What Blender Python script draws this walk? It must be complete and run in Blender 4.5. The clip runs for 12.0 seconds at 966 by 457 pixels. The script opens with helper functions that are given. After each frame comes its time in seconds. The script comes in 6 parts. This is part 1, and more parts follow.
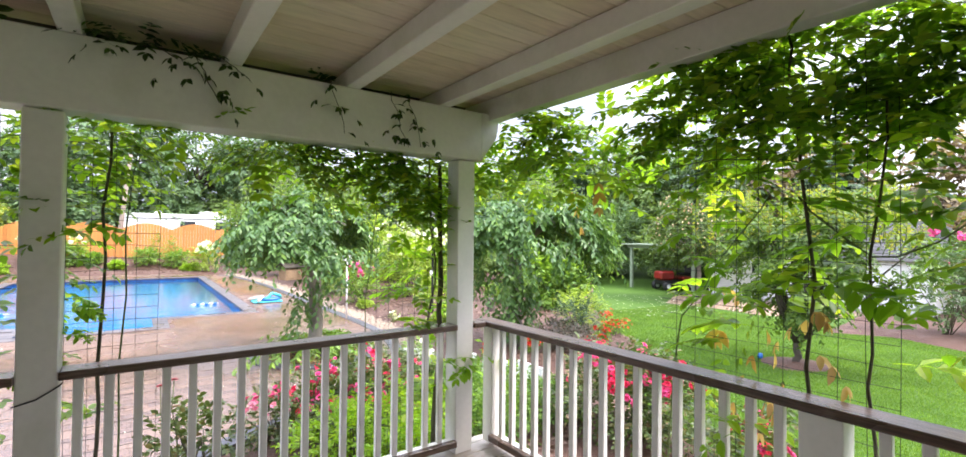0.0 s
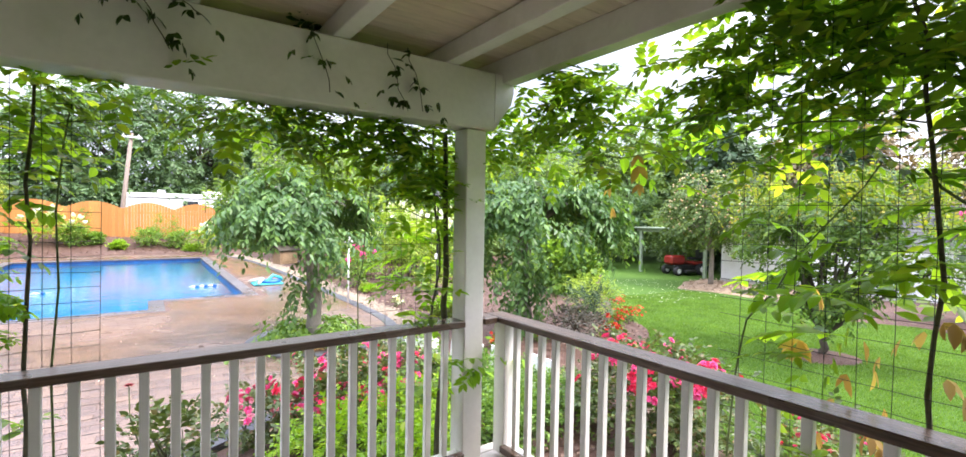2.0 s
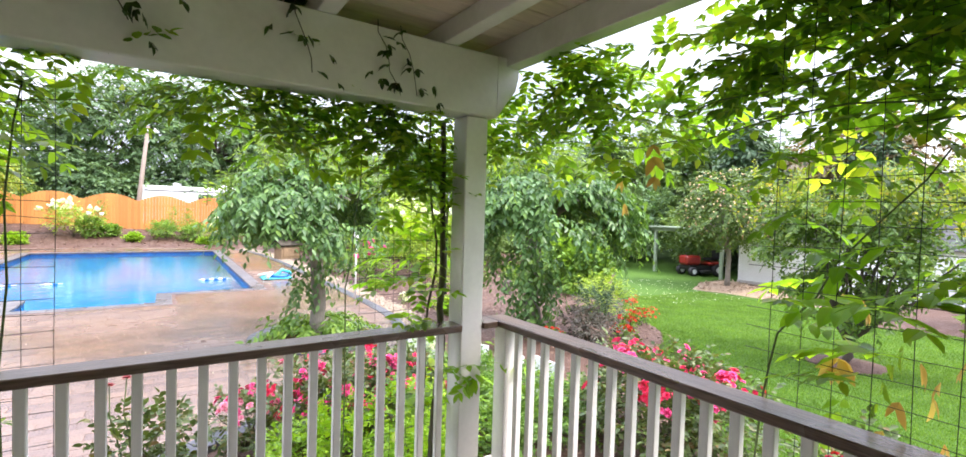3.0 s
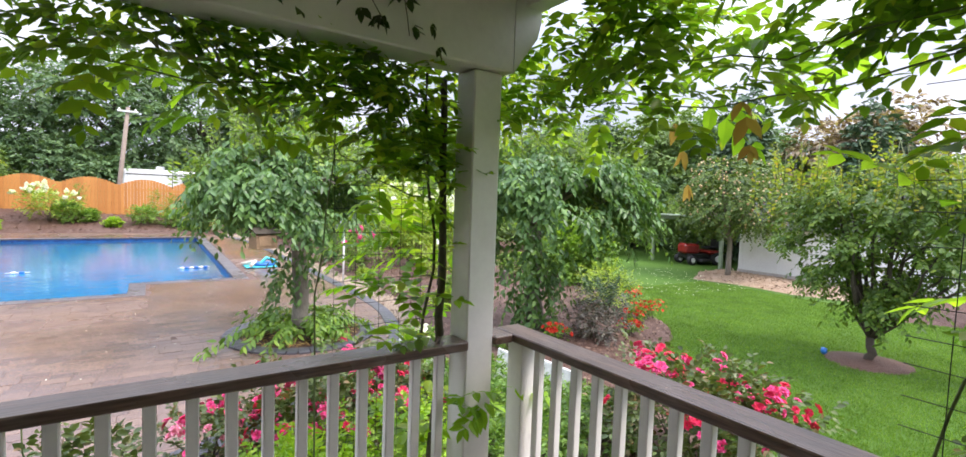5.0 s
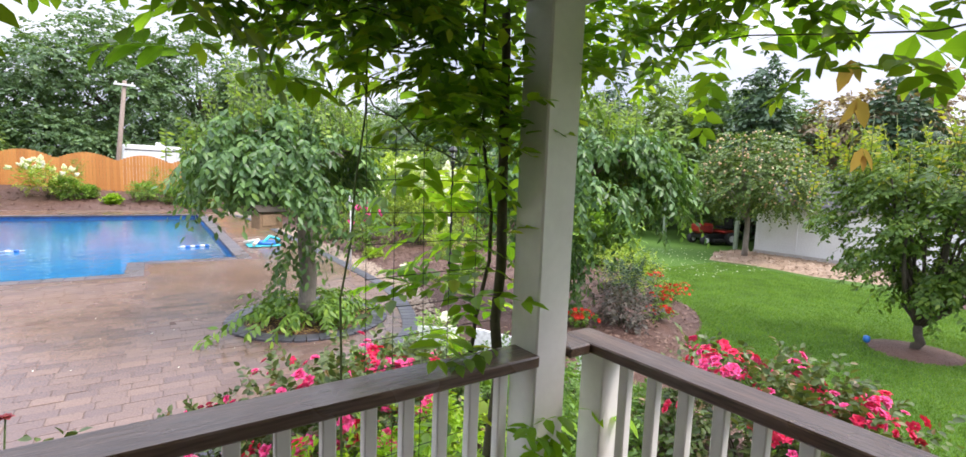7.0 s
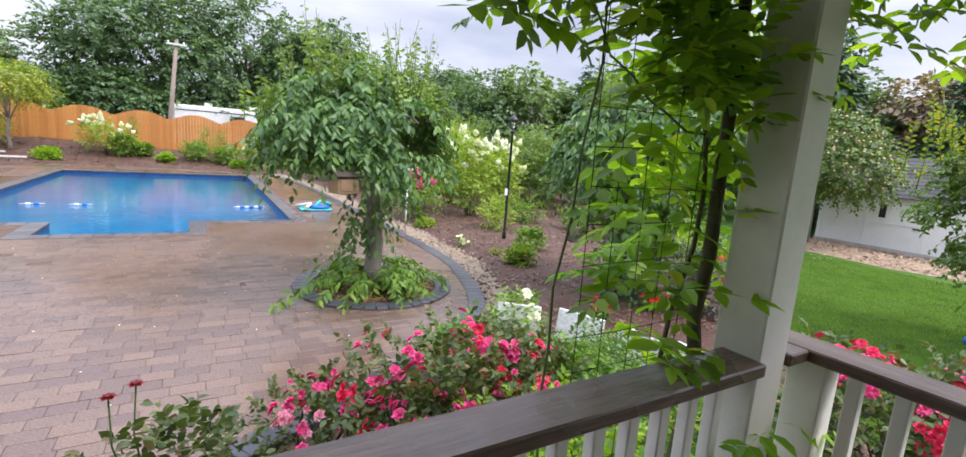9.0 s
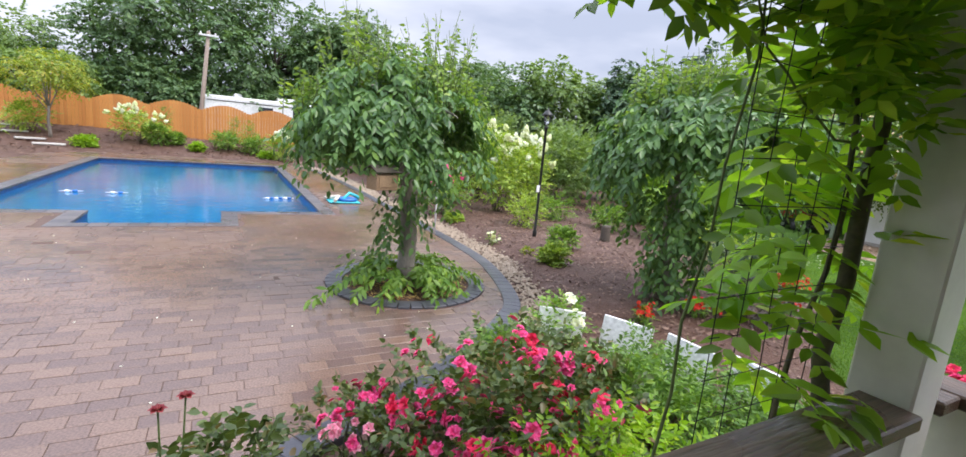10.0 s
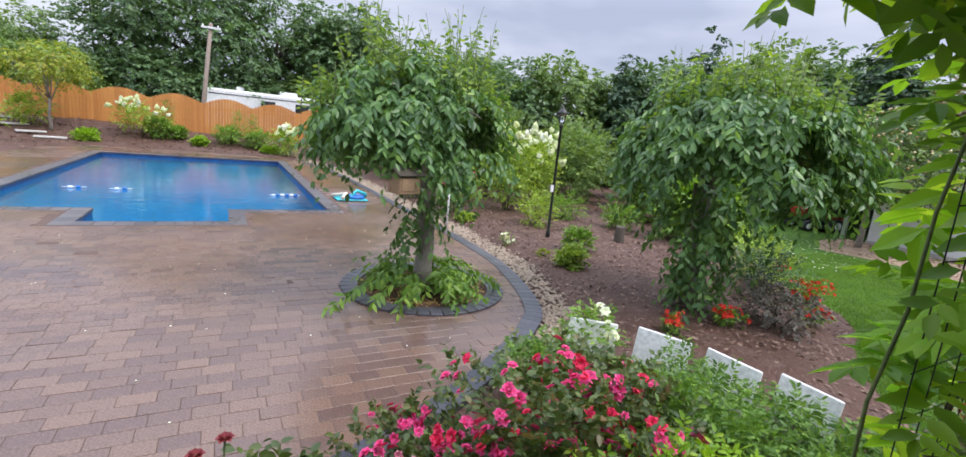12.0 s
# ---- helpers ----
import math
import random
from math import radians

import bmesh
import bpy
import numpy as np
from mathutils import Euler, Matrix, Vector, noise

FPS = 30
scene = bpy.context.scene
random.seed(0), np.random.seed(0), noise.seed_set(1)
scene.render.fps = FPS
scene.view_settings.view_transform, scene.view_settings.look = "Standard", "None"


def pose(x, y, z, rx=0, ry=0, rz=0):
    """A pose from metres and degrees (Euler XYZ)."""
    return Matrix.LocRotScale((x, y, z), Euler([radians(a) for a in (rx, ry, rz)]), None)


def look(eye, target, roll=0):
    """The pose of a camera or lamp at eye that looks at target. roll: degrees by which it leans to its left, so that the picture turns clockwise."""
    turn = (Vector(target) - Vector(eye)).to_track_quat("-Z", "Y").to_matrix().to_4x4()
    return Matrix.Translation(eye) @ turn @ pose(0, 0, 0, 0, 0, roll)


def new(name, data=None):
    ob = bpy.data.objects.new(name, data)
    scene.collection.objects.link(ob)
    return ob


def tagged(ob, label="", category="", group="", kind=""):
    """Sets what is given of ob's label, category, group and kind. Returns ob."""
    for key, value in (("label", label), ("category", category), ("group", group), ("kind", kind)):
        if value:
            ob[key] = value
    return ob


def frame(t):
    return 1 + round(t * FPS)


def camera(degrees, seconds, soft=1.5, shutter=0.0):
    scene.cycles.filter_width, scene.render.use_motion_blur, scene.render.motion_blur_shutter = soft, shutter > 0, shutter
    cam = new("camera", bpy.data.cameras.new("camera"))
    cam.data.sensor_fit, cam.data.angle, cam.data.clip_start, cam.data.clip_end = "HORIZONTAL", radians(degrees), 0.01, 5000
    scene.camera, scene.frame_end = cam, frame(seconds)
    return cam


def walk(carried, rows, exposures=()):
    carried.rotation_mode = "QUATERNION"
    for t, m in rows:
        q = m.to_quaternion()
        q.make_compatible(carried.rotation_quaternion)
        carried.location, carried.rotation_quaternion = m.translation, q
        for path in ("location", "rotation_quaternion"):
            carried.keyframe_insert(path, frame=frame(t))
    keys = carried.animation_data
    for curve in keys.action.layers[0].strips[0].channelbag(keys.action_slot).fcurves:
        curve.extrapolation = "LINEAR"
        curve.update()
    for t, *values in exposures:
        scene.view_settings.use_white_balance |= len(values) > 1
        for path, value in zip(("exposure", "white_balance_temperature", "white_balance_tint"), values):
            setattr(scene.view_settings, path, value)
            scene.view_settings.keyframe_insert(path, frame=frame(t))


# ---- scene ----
cam = camera(90.5, 12.0)
PATH = [
    (0, (-0.059, -0.074, 1.566), (1.112, 1.547, 1.599), 0.6),
    (0.5, (-0.039, 0.039, 1.572), (1.135, 1.658, 1.582), 0.6),
    (1, (0.006, 0.178, 1.581), (1.175, 1.801, 1.57), 0.8),
    (1.5, (0.077, 0.281, 1.57), (1.24, 1.909, 1.543), 0.8),
    (2, (0.195, 0.356, 1.566), (1.349, 1.988, 1.524), 1.0),
    (2.5, (0.321, 0.419, 1.582), (1.458, 2.064, 1.534), 1.5),
    (3, (0.396, 0.506, 1.559), (1.505, 2.169, 1.503), 1.7),
    (5, (0.67, 1.08, 1.547), (1.807, 2.721, 1.436), 2.0),
    (5.5, (0.714, 1.211, 1.528), (1.857, 2.847, 1.406), 2.0),
    (6, (0.728, 1.433, 1.517), (1.886, 3.058, 1.371), 1.5),
    (6.5, (0.768, 1.572, 1.496), (1.937, 3.184, 1.312), 1.5),
    (7, (0.756, 1.644, 1.513), (1.886, 3.283, 1.311), 2.2),
    (8.8, (0.421, 2.055, 1.459), (1.472, 3.728, 1.149), 4.3),
    (9, (0.437, 2.14, 1.472), (1.457, 3.829, 1.146), 4.3),
    (9.5, (0.443, 2.274, 1.485), (1.396, 4.0, 1.146), 4.9),
    (10, (0.341, 2.402, 1.485), (1.288, 4.127, 1.127), 5.2),
    (10.5, (0.222, 2.523, 1.486), (1.164, 4.244, 1.1), 5.0),
    (11, (0.175, 2.624, 1.481), (1.134, 4.328, 1.062), 5.2),
    (11.5, (0.19, 2.667, 1.504), (1.15, 4.372, 1.09), 5.6),
    (12, (0.205, 2.708, 1.537), (1.153, 4.428, 1.157), 5.6),
]
EXPOSURE = [(0, 1.83, 6650, 19), (3, 1.84, 6650, 18), (5, 1.25, 6650, 18), (7, 1.19, 6650, 19), (9, 0.9, 6550, 17), (11, 0.86, 6500, 15), (12, 0.63, 6400, 16)]
walk(cam, [(t, look(eye, target, roll)) for t, eye, target, roll in PATH], EXPOSURE)

# ---- exposure, sky and sun ----
world = bpy.data.worlds.new("overcast")
scene.world = world
world.use_nodes = True
wn, wl = world.node_tree.nodes, world.node_tree.links
sky = wn.new("ShaderNodeTexSky")
sky.sky_type, sky.sun_disc = "NISHITA", False
sky.sun_elevation, sky.sun_rotation, sky.dust_density, sky.air_density = radians(55), radians(140), 3.0, 1.0
cloud_at = wn.new("ShaderNodeTexCoord")
stretch = wn.new("ShaderNodeMapping")
stretch.inputs["Scale"].default_value = (1, 1, 3.2)
cloud = wn.new("ShaderNodeTexNoise")
cloud.inputs["Scale"].default_value, cloud.inputs["Detail"].default_value = 2.1, 5
cloud_ramp = wn.new("ShaderNodeValToRGB")
cloud_ramp.color_ramp.elements[0].position, cloud_ramp.color_ramp.elements[0].color = 0.35, (5.4, 6.2, 7.8, 1)
cloud_ramp.color_ramp.elements[1].position, cloud_ramp.color_ramp.elements[1].color = 0.68, (10.0, 10.6, 11.8, 1)
sky_mix = wn.new("ShaderNodeMix")
sky_mix.data_type = "RGBA"
sky_mix.inputs["Factor"].default_value = 0.86
wl.new(cloud_at.outputs["Generated"], stretch.inputs["Vector"])
wl.new(stretch.outputs["Vector"], cloud.inputs["Vector"])
wl.new(cloud.outputs["Fac"], cloud_ramp.inputs["Fac"])
wl.new(sky.outputs["Color"], sky_mix.inputs["A"])
wl.new(cloud_ramp.outputs["Color"], sky_mix.inputs["B"])
height = wn.new("ShaderNodeSeparateXYZ")
overhead = wn.new("ShaderNodeMapRange")
overhead.inputs["From Min"].default_value, overhead.inputs["From Max"].default_value = 0.25, 0.95
overhead.inputs["To Min"].default_value, overhead.inputs["To Max"].default_value = 0.64, 2.5
lift = wn.new("ShaderNodeVectorMath")
lift.operation = "SCALE"
wl.new(cloud_at.outputs["Generated"], height.inputs["Vector"])
wl.new(height.outputs["Z"], overhead.inputs["Value"])
wl.new(sky_mix.outputs["Result"], lift.inputs[0])
wl.new(overhead.outputs["Result"], lift.inputs["Scale"])
wl.new(lift.outputs["Vector"], wn["Background"].inputs["Color"])
wn["Background"].inputs["Strength"].default_value = 0.1
sun = new("sun", bpy.data.lights.new("sun", "SUN"))
sun.data.energy, sun.data.angle, sun.data.color = 1.5, radians(20), (1.0, 0.95, 0.88)
sun.matrix_world = look((8, -10, 18), (0, 0, 0))


# ---- materials ----
def node_mat(name):
    m = bpy.data.materials.new(name)
    m.use_nodes = True
    return m, m.node_tree.nodes, m.node_tree.links, m.node_tree.nodes["Principled BSDF"]


def mix_rgb(n, l, fac, a, b, blend="MIX"):
    x = n.new("ShaderNodeMix")
    x.data_type, x.blend_type = "RGBA", blend
    for key, v in (("Factor", fac), ("A", a), ("B", b)):
        if hasattr(v, "links"):
            l.new(v, x.inputs[key])
        elif key == "Factor":
            x.inputs[key].default_value = v
        else:
            x.inputs[key].default_value = (*v, 1)
    return x.outputs["Result"]


def noise_tex(n, l, scale, detail=4, squash=None):
    at = n.new("ShaderNodeTexCoord")
    t = n.new("ShaderNodeTexNoise")
    t.inputs["Scale"].default_value, t.inputs["Detail"].default_value = scale, detail
    if squash:
        mp = n.new("ShaderNodeMapping")
        mp.inputs["Scale"].default_value = squash
        l.new(at.outputs["Object"], mp.inputs["Vector"])
        l.new(mp.outputs["Vector"], t.inputs["Vector"])
    else:
        l.new(at.outputs["Object"], t.inputs["Vector"])
    return t.outputs["Fac"]


def ramp(n, l, fac, lo, hi, a=(0, 0, 0), b=(1, 1, 1)):
    r = n.new("ShaderNodeValToRGB")
    e = r.color_ramp.elements
    e[0].position, e[0].color, e[1].position, e[1].color = lo, (*a, 1), hi, (*b, 1)
    l.new(fac, r.inputs["Fac"])
    return r.outputs["Color"]


def surface(name, c1, c2, c3=None, rough=0.6, rough2=None, scale=3.0, fine=40.0, bump=0.3, dist=0.004, metal=0.0, spec=0.5,
            vary="", squash=None, squash_fine=None, stain=None, grain=0.3):
    """Two colours mixed by large patches, fine grain and relief; vary: '' or 'object' or 'island' shifts colours piece by piece to c3."""
    m, n, l, bs = node_mat(name)
    big = noise_tex(n, l, scale, 3, squash)
    small = noise_tex(n, l, fine, 5, squash_fine or squash)
    col = mix_rgb(n, l, ramp(n, l, big, 0.3, 0.7), c1, c2)
    if vary:
        if vary == "object":
            rnd = n.new("ShaderNodeObjectInfo").outputs["Random"]
        else:
            rnd = n.new("ShaderNodeNewGeometry").outputs["Random Per Island"]
        col = mix_rgb(n, l, ramp(n, l, rnd, 0.1, 0.95), col, c3 or c2)
    if stain:
        col = mix_rgb(n, l, ramp(n, l, noise_tex(n, l, scale * 2.7, 6), 0.52, 0.75), col, stain)
    speck = ramp(n, l, small, 0.25, 0.75, (1 - grain,) * 3, (1 + grain * 0.4,) * 3)
    col = mix_rgb(n, l, 1.0, col, speck, "MULTIPLY")
    l.new(col, bs.inputs["Base Color"])
    if rough2 is not None:
        rr = n.new("ShaderNodeMapRange")
        rr.inputs["To Min"].default_value, rr.inputs["To Max"].default_value = rough, rough2
        rr.inputs["From Min"].default_value, rr.inputs["From Max"].default_value = 0.35, 0.65
        l.new(noise_tex(n, l, scale * 0.6, 4), rr.inputs["Value"])
        l.new(rr.outputs["Result"], bs.inputs["Roughness"])
    else:
        bs.inputs["Roughness"].default_value = rough
    bs.inputs["Metallic"].default_value, bs.inputs["Specular IOR Level"].default_value = metal, spec
    if bump:
        bp = n.new("ShaderNodeBump")
        bp.inputs["Strength"].default_value, bp.inputs["Distance"].default_value = bump, dist
        l.new(small, bp.inputs["Height"])
        l.new(bp.outputs["Normal"], bs.inputs["Normal"])
    return m


def leafy(name, dark, light, tip=None, trans=0.35, rough=0.42, vary="island"):
    """A leaf blade that lets light through, with a colour of its own for every leaf."""
    m, n, l, bs = node_mat(name)
    rnd = n.new("ShaderNodeNewGeometry").outputs["Random Per Island"] if vary == "island" else n.new("ShaderNodeObjectInfo").outputs["Random"]
    r = n.new("ShaderNodeValToRGB")
    e = r.color_ramp.elements
    e[0].position, e[0].color, e[1].position, e[1].color = 0.0, (*dark, 1), 0.85, (*light, 1)
    if tip:
        k = e.new(1.0)
        k.color = (*tip, 1)
    l.new(rnd, r.inputs["Fac"])
    col = mix_rgb(n, l, 1.0, r.outputs["Color"], ramp(n, l, noise_tex(n, l, 2.2, 3), 0.3, 0.7, (0.72, 0.76, 0.72), (1.15, 1.15, 1.05)), "MULTIPLY")
    l.new(col, bs.inputs["Base Color"])
    bs.inputs["Roughness"].default_value = rough
    bs.inputs["Specular IOR Level"].default_value = 0.32
    tr = n.new("ShaderNodeBsdfTranslucent")
    bright = mix_rgb(n, l, 1.0, col, (1.75, 1.7, 0.6), "MULTIPLY")
    l.new(bright, tr.inputs["Color"])
    mx = n.new("ShaderNodeMixShader")
    mx.inputs["Fac"].default_value = trans
    l.new(bs.outputs["BSDF"], mx.inputs[1])
    l.new(tr.outputs["BSDF"], mx.inputs[2])
    l.new(mx.outputs["Shader"], n["Material Output"].inputs["Surface"])
    return m


M = {}
M["white"] = surface("white_paint", (0.81, 0.79, 0.745), (0.84, 0.825, 0.785), rough=0.45, scale=1.1, fine=30, bump=0.1, stain=(0.72, 0.7, 0.64), grain=0.05)
M["sheathing"] = surface("pale_sheathing", (0.78, 0.68, 0.52), (0.83, 0.75, 0.6), (0.74, 0.62, 0.46), rough=0.65, scale=2, fine=18, bump=0.15, vary="island", squash=(0.3, 2, 2), grain=0.15)
RAIL = dict(c1=(0.095, 0.054, 0.036), c2=(0.17, 0.108, 0.076), rough=0.16, rough2=0.4, scale=2.5, fine=24, bump=0.5, spec=0.5, stain=(0.17, 0.125, 0.1), grain=0.6)
M["rail"] = surface("weathered_rail", squash=(0.35, 5, 5), **RAIL)
M["rail_side"] = surface("weathered_side_rail", squash=(5, 0.35, 5), **RAIL)
M["deck"] = surface("weathered_deck", (0.38, 0.33, 0.28), (0.46, 0.41, 0.35), (0.34, 0.3, 0.26), rough=0.5, scale=3, fine=30, bump=0.3, vary="object", squash=(0.4, 4, 4))
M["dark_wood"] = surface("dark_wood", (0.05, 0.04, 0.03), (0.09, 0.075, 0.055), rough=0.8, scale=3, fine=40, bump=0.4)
M["siding"] = surface("house_siding", (0.72, 0.72, 0.69), (0.78, 0.78, 0.75), rough=0.6, scale=1.5, fine=30, bump=0.1)
M["paver"] = surface("wet_paver", (0.146, 0.083, 0.061), (0.105, 0.076, 0.07), (0.19, 0.12, 0.086), rough=0.07, rough2=0.38, scale=0.55, fine=55, bump=0.4, dist=0.003, grain=0.45, vary="island", stain=(0.185, 0.11, 0.072))
M["paver_piece"] = surface("wet_paver_piece", (0.146, 0.083, 0.061), (0.105, 0.076, 0.07), (0.19, 0.12, 0.086), rough=0.07, rough2=0.38, scale=0.55, fine=55, bump=0.4, dist=0.003, grain=0.45, vary="object", stain=(0.185, 0.11, 0.072))
M["joint"] = surface("joint_sand", (0.112, 0.078, 0.063), (0.132, 0.092, 0.076), rough=0.9, scale=2, fine=80, bump=0.4, spec=0.15)
M["edging"] = surface("slate_edging", (0.04, 0.043, 0.053), (0.058, 0.06, 0.072), (0.075, 0.076, 0.09), rough=0.25, rough2=0.5, scale=2, fine=45, bump=0.35, vary="object")
# Turf sheet darker than the blades: shade between them put into its colour.
M["lawn"] = surface("lawn_turf", (0.05, 0.115, 0.014), (0.066, 0.14, 0.019), rough=0.8, scale=0.35, fine=90, bump=0.6, dist=0.012, stain=(0.075, 0.145, 0.022), spec=0.15, grain=0.5)
M["mulch"] = surface("bark_mulch", (0.082, 0.042, 0.029), (0.115, 0.062, 0.043), rough=0.7, scale=1.6, fine=34, bump=1.0, dist=0.03, stain=(0.145, 0.09, 0.073), spec=0.3)
M["chips"] = surface("wood_chips", (0.28, 0.19, 0.12), (0.36, 0.26, 0.17), rough=0.8, scale=2, fine=28, bump=1.0, dist=0.02, stain=(0.26, 0.17, 0.11))
M["gravel"] = surface("pea_gravel", (0.215, 0.155, 0.095), (0.275, 0.205, 0.135), (0.36, 0.285, 0.2), rough=0.55, scale=5, fine=60, bump=0.3, vary="island")
M["mulch_bits"] = surface("bark_bits", (0.07, 0.04, 0.028), (0.13, 0.076, 0.054), (0.26, 0.165, 0.115), rough=0.7, scale=6, fine=60, bump=0.3, vary="island")
M["chip_bits"] = surface("chip_bits", (0.3, 0.2, 0.13), (0.38, 0.27, 0.18), (0.48, 0.37, 0.27), rough=0.75, scale=6, fine=60, bump=0.3, vary="island")
M["fence"] = surface("cedar_fence", (0.55, 0.23, 0.055), (0.62, 0.275, 0.072), (0.48, 0.19, 0.045), rough=0.6, scale=2, fine=22, bump=0.25, vary="object", squash=(4, 4, 0.5))
M["coping"] = surface("pool_coping", (0.055, 0.052, 0.06), (0.08, 0.075, 0.082), (0.11, 0.1, 0.1), rough=0.25, rough2=0.5, scale=1.5, fine=40, bump=0.3, vary="object")
M["liner"] = surface("pool_liner", (0.004, 0.185, 0.39), (0.007, 0.235, 0.45), rough=0.4, scale=1.0, fine=12, bump=0.05)
M["liner_band"] = surface("liner_band", (0.008, 0.03, 0.12), (0.015, 0.08, 0.26), (0.03, 0.13, 0.34), rough=0.35, scale=8, fine=30, bump=0.05)
M["bark"] = surface("grey_bark", (0.19, 0.165, 0.135), (0.27, 0.245, 0.21), rough=0.8, scale=5, fine=45, bump=0.8, dist=0.01, squash=(1, 1, 0.35))
M["bark_dark"] = surface("dark_bark", (0.055, 0.045, 0.035), (0.1, 0.08, 0.06), rough=0.85, scale=6, fine=50, bump=0.8, dist=0.008, squash=(1, 1, 0.4))
M["stem"] = surface("vine_stem", (0.065, 0.058, 0.032), (0.11, 0.10, 0.055), rough=0.8, scale=9, fine=70, bump=0.5)
M["green_stem"] = surface("green_stem", (0.09, 0.13, 0.035), (0.13, 0.18, 0.05), rough=0.6, scale=9, fine=70, bump=0.2)
M["wire"] = surface("dark_wire", (0.02, 0.022, 0.02), (0.035, 0.04, 0.034), rough=0.5, metal=0.6, scale=20, fine=90, bump=0.1)
M["black"] = surface("black_metal", (0.018, 0.02, 0.018), (0.03, 0.032, 0.03), rough=0.42, metal=0.3, scale=8, fine=60, bump=0.1)
M["white_plain"] = surface("bright_white", (0.82, 0.82, 0.82), (0.87, 0.87, 0.86), rough=0.45, scale=3, fine=30, bump=0.05)
M["shed"] = surface("shed_wall", (0.72, 0.745, 0.745), (0.77, 0.79, 0.785), rough=0.6, scale=0.5, fine=20, bump=0.05, stain=(0.69, 0.7, 0.67), grain=0.08)
M["shingle"] = surface("grey_shingle", (0.05, 0.052, 0.054), (0.085, 0.085, 0.088), rough=0.9, scale=3, fine=40, bump=0.5, vary="object", c3=(0.10, 0.10, 0.10), spec=0.2)
M["red"] = surface("mower_red", (0.26, 0.02, 0.014), (0.32, 0.028, 0.02), rough=0.35, scale=4, fine=30, bump=0.03)
M["rubber"] = surface("black_rubber", (0.015, 0.015, 0.016), (0.028, 0.028, 0.028), rough=0.7, scale=10, fine=60, bump=0.3)
M["pole"] = surface("pole_wood", (0.24, 0.19, 0.15), (0.32, 0.26, 0.21), rough=0.8, scale=4, fine=25, bump=0.4, squash=(4, 4, 0.4))
M["box_wood"] = surface("feeder_wood", (0.28, 0.18, 0.10), (0.36, 0.24, 0.14), rough=0.65, scale=8, fine=50, bump=0.3)
M["green_wood"] = surface("green_post", (0.23, 0.3, 0.2), (0.3, 0.36, 0.26), rough=0.7, scale=5, fine=40, bump=0.2)
M["stone"] = surface("pale_stone", (0.44, 0.42, 0.39), (0.53, 0.51, 0.48), rough=0.7, scale=3, fine=30, bump=0.4)
M["tin"] = surface("white_trailer", (0.74, 0.75, 0.77), (0.80, 0.81, 0.82), rough=0.35, scale=0.8, fine=12, bump=0.03)
M["dark_glass"], _n, _l, _b = node_mat("dark_glass")
_b.inputs["Base Color"].default_value, _b.inputs["Roughness"].default_value = (0.02, 0.025, 0.03, 1), 0.06
M["lamp_glass"], _n, _l, _b = node_mat("lantern_glass")
_b.inputs["Base Color"].default_value, _b.inputs["Roughness"].default_value, _b.inputs["Transmission Weight"].default_value = (0.8, 0.83, 0.83, 1), 0.15, 0.9
M["water"], _n, _l, _b = node_mat("pool_water")
_b.inputs["Base Color"].default_value = (0.62, 0.87, 1.0, 1)
_b.inputs["Roughness"].default_value, _b.inputs["IOR"].default_value, _b.inputs["Transmission Weight"].default_value = 0.03, 1.33, 1.0
_bp = _n.new("ShaderNodeBump")
_bp.inputs["Strength"].default_value, _bp.inputs["Distance"].default_value = 0.3, 0.03
_l.new(noise_tex(_n, _l, 4.0, 4), _bp.inputs["Height"])
_l.new(_bp.outputs["Normal"], _b.inputs["Normal"])
M["turquoise"] = surface("turquoise_foam", (0.02, 0.42, 0.5), (0.03, 0.5, 0.56), rough=0.5, scale=9, fine=50, bump=0.1)
M["blue"] = surface("blue_plastic", (0.015, 0.13, 0.45), (0.02, 0.17, 0.52), rough=0.4, scale=9, fine=50, bump=0.05)
M["cream"] = surface("cream_foam", (0.72, 0.68, 0.55), (0.78, 0.74, 0.6), rough=0.5, scale=9, fine=50, bump=0.1)
M["vine"] = leafy("vine_leaf", (0.085, 0.185, 0.022), (0.245, 0.405, 0.04), (0.44, 0.52, 0.075), trans=0.5, rough=0.38)
# Brighter copy of the vine leaf; the backlight is put into its colour.
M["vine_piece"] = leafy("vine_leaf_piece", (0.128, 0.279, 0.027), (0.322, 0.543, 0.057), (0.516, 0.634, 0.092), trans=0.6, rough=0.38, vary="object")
# Vine leaf again in darker greens: the roof's shade put into the colour.
M["vine_shaded"] = leafy("shaded_vine_leaf", (0.03, 0.06, 0.018), (0.06, 0.11, 0.028), (0.09, 0.13, 0.035), trans=0.2)
M["dry_leaf"] = leafy("dry_leaf", (0.42, 0.24, 0.13), (0.56, 0.4, 0.2), (0.56, 0.48, 0.16), trans=0.4, rough=0.6)
M["cherry"] = leafy("weeping_leaf", (0.052, 0.122, 0.042), (0.118, 0.225, 0.068), (0.2, 0.335, 0.088), trans=0.28, rough=0.32)
M["young"] = leafy("young_leaf", (0.105, 0.195, 0.042), (0.215, 0.325, 0.07), (0.33, 0.44, 0.095), trans=0.35)
M["fresh"] = leafy("fresh_leaf", (0.149, 0.251, 0.039), (0.317, 0.422, 0.071), (0.466, 0.531, 0.110), trans=0.35)
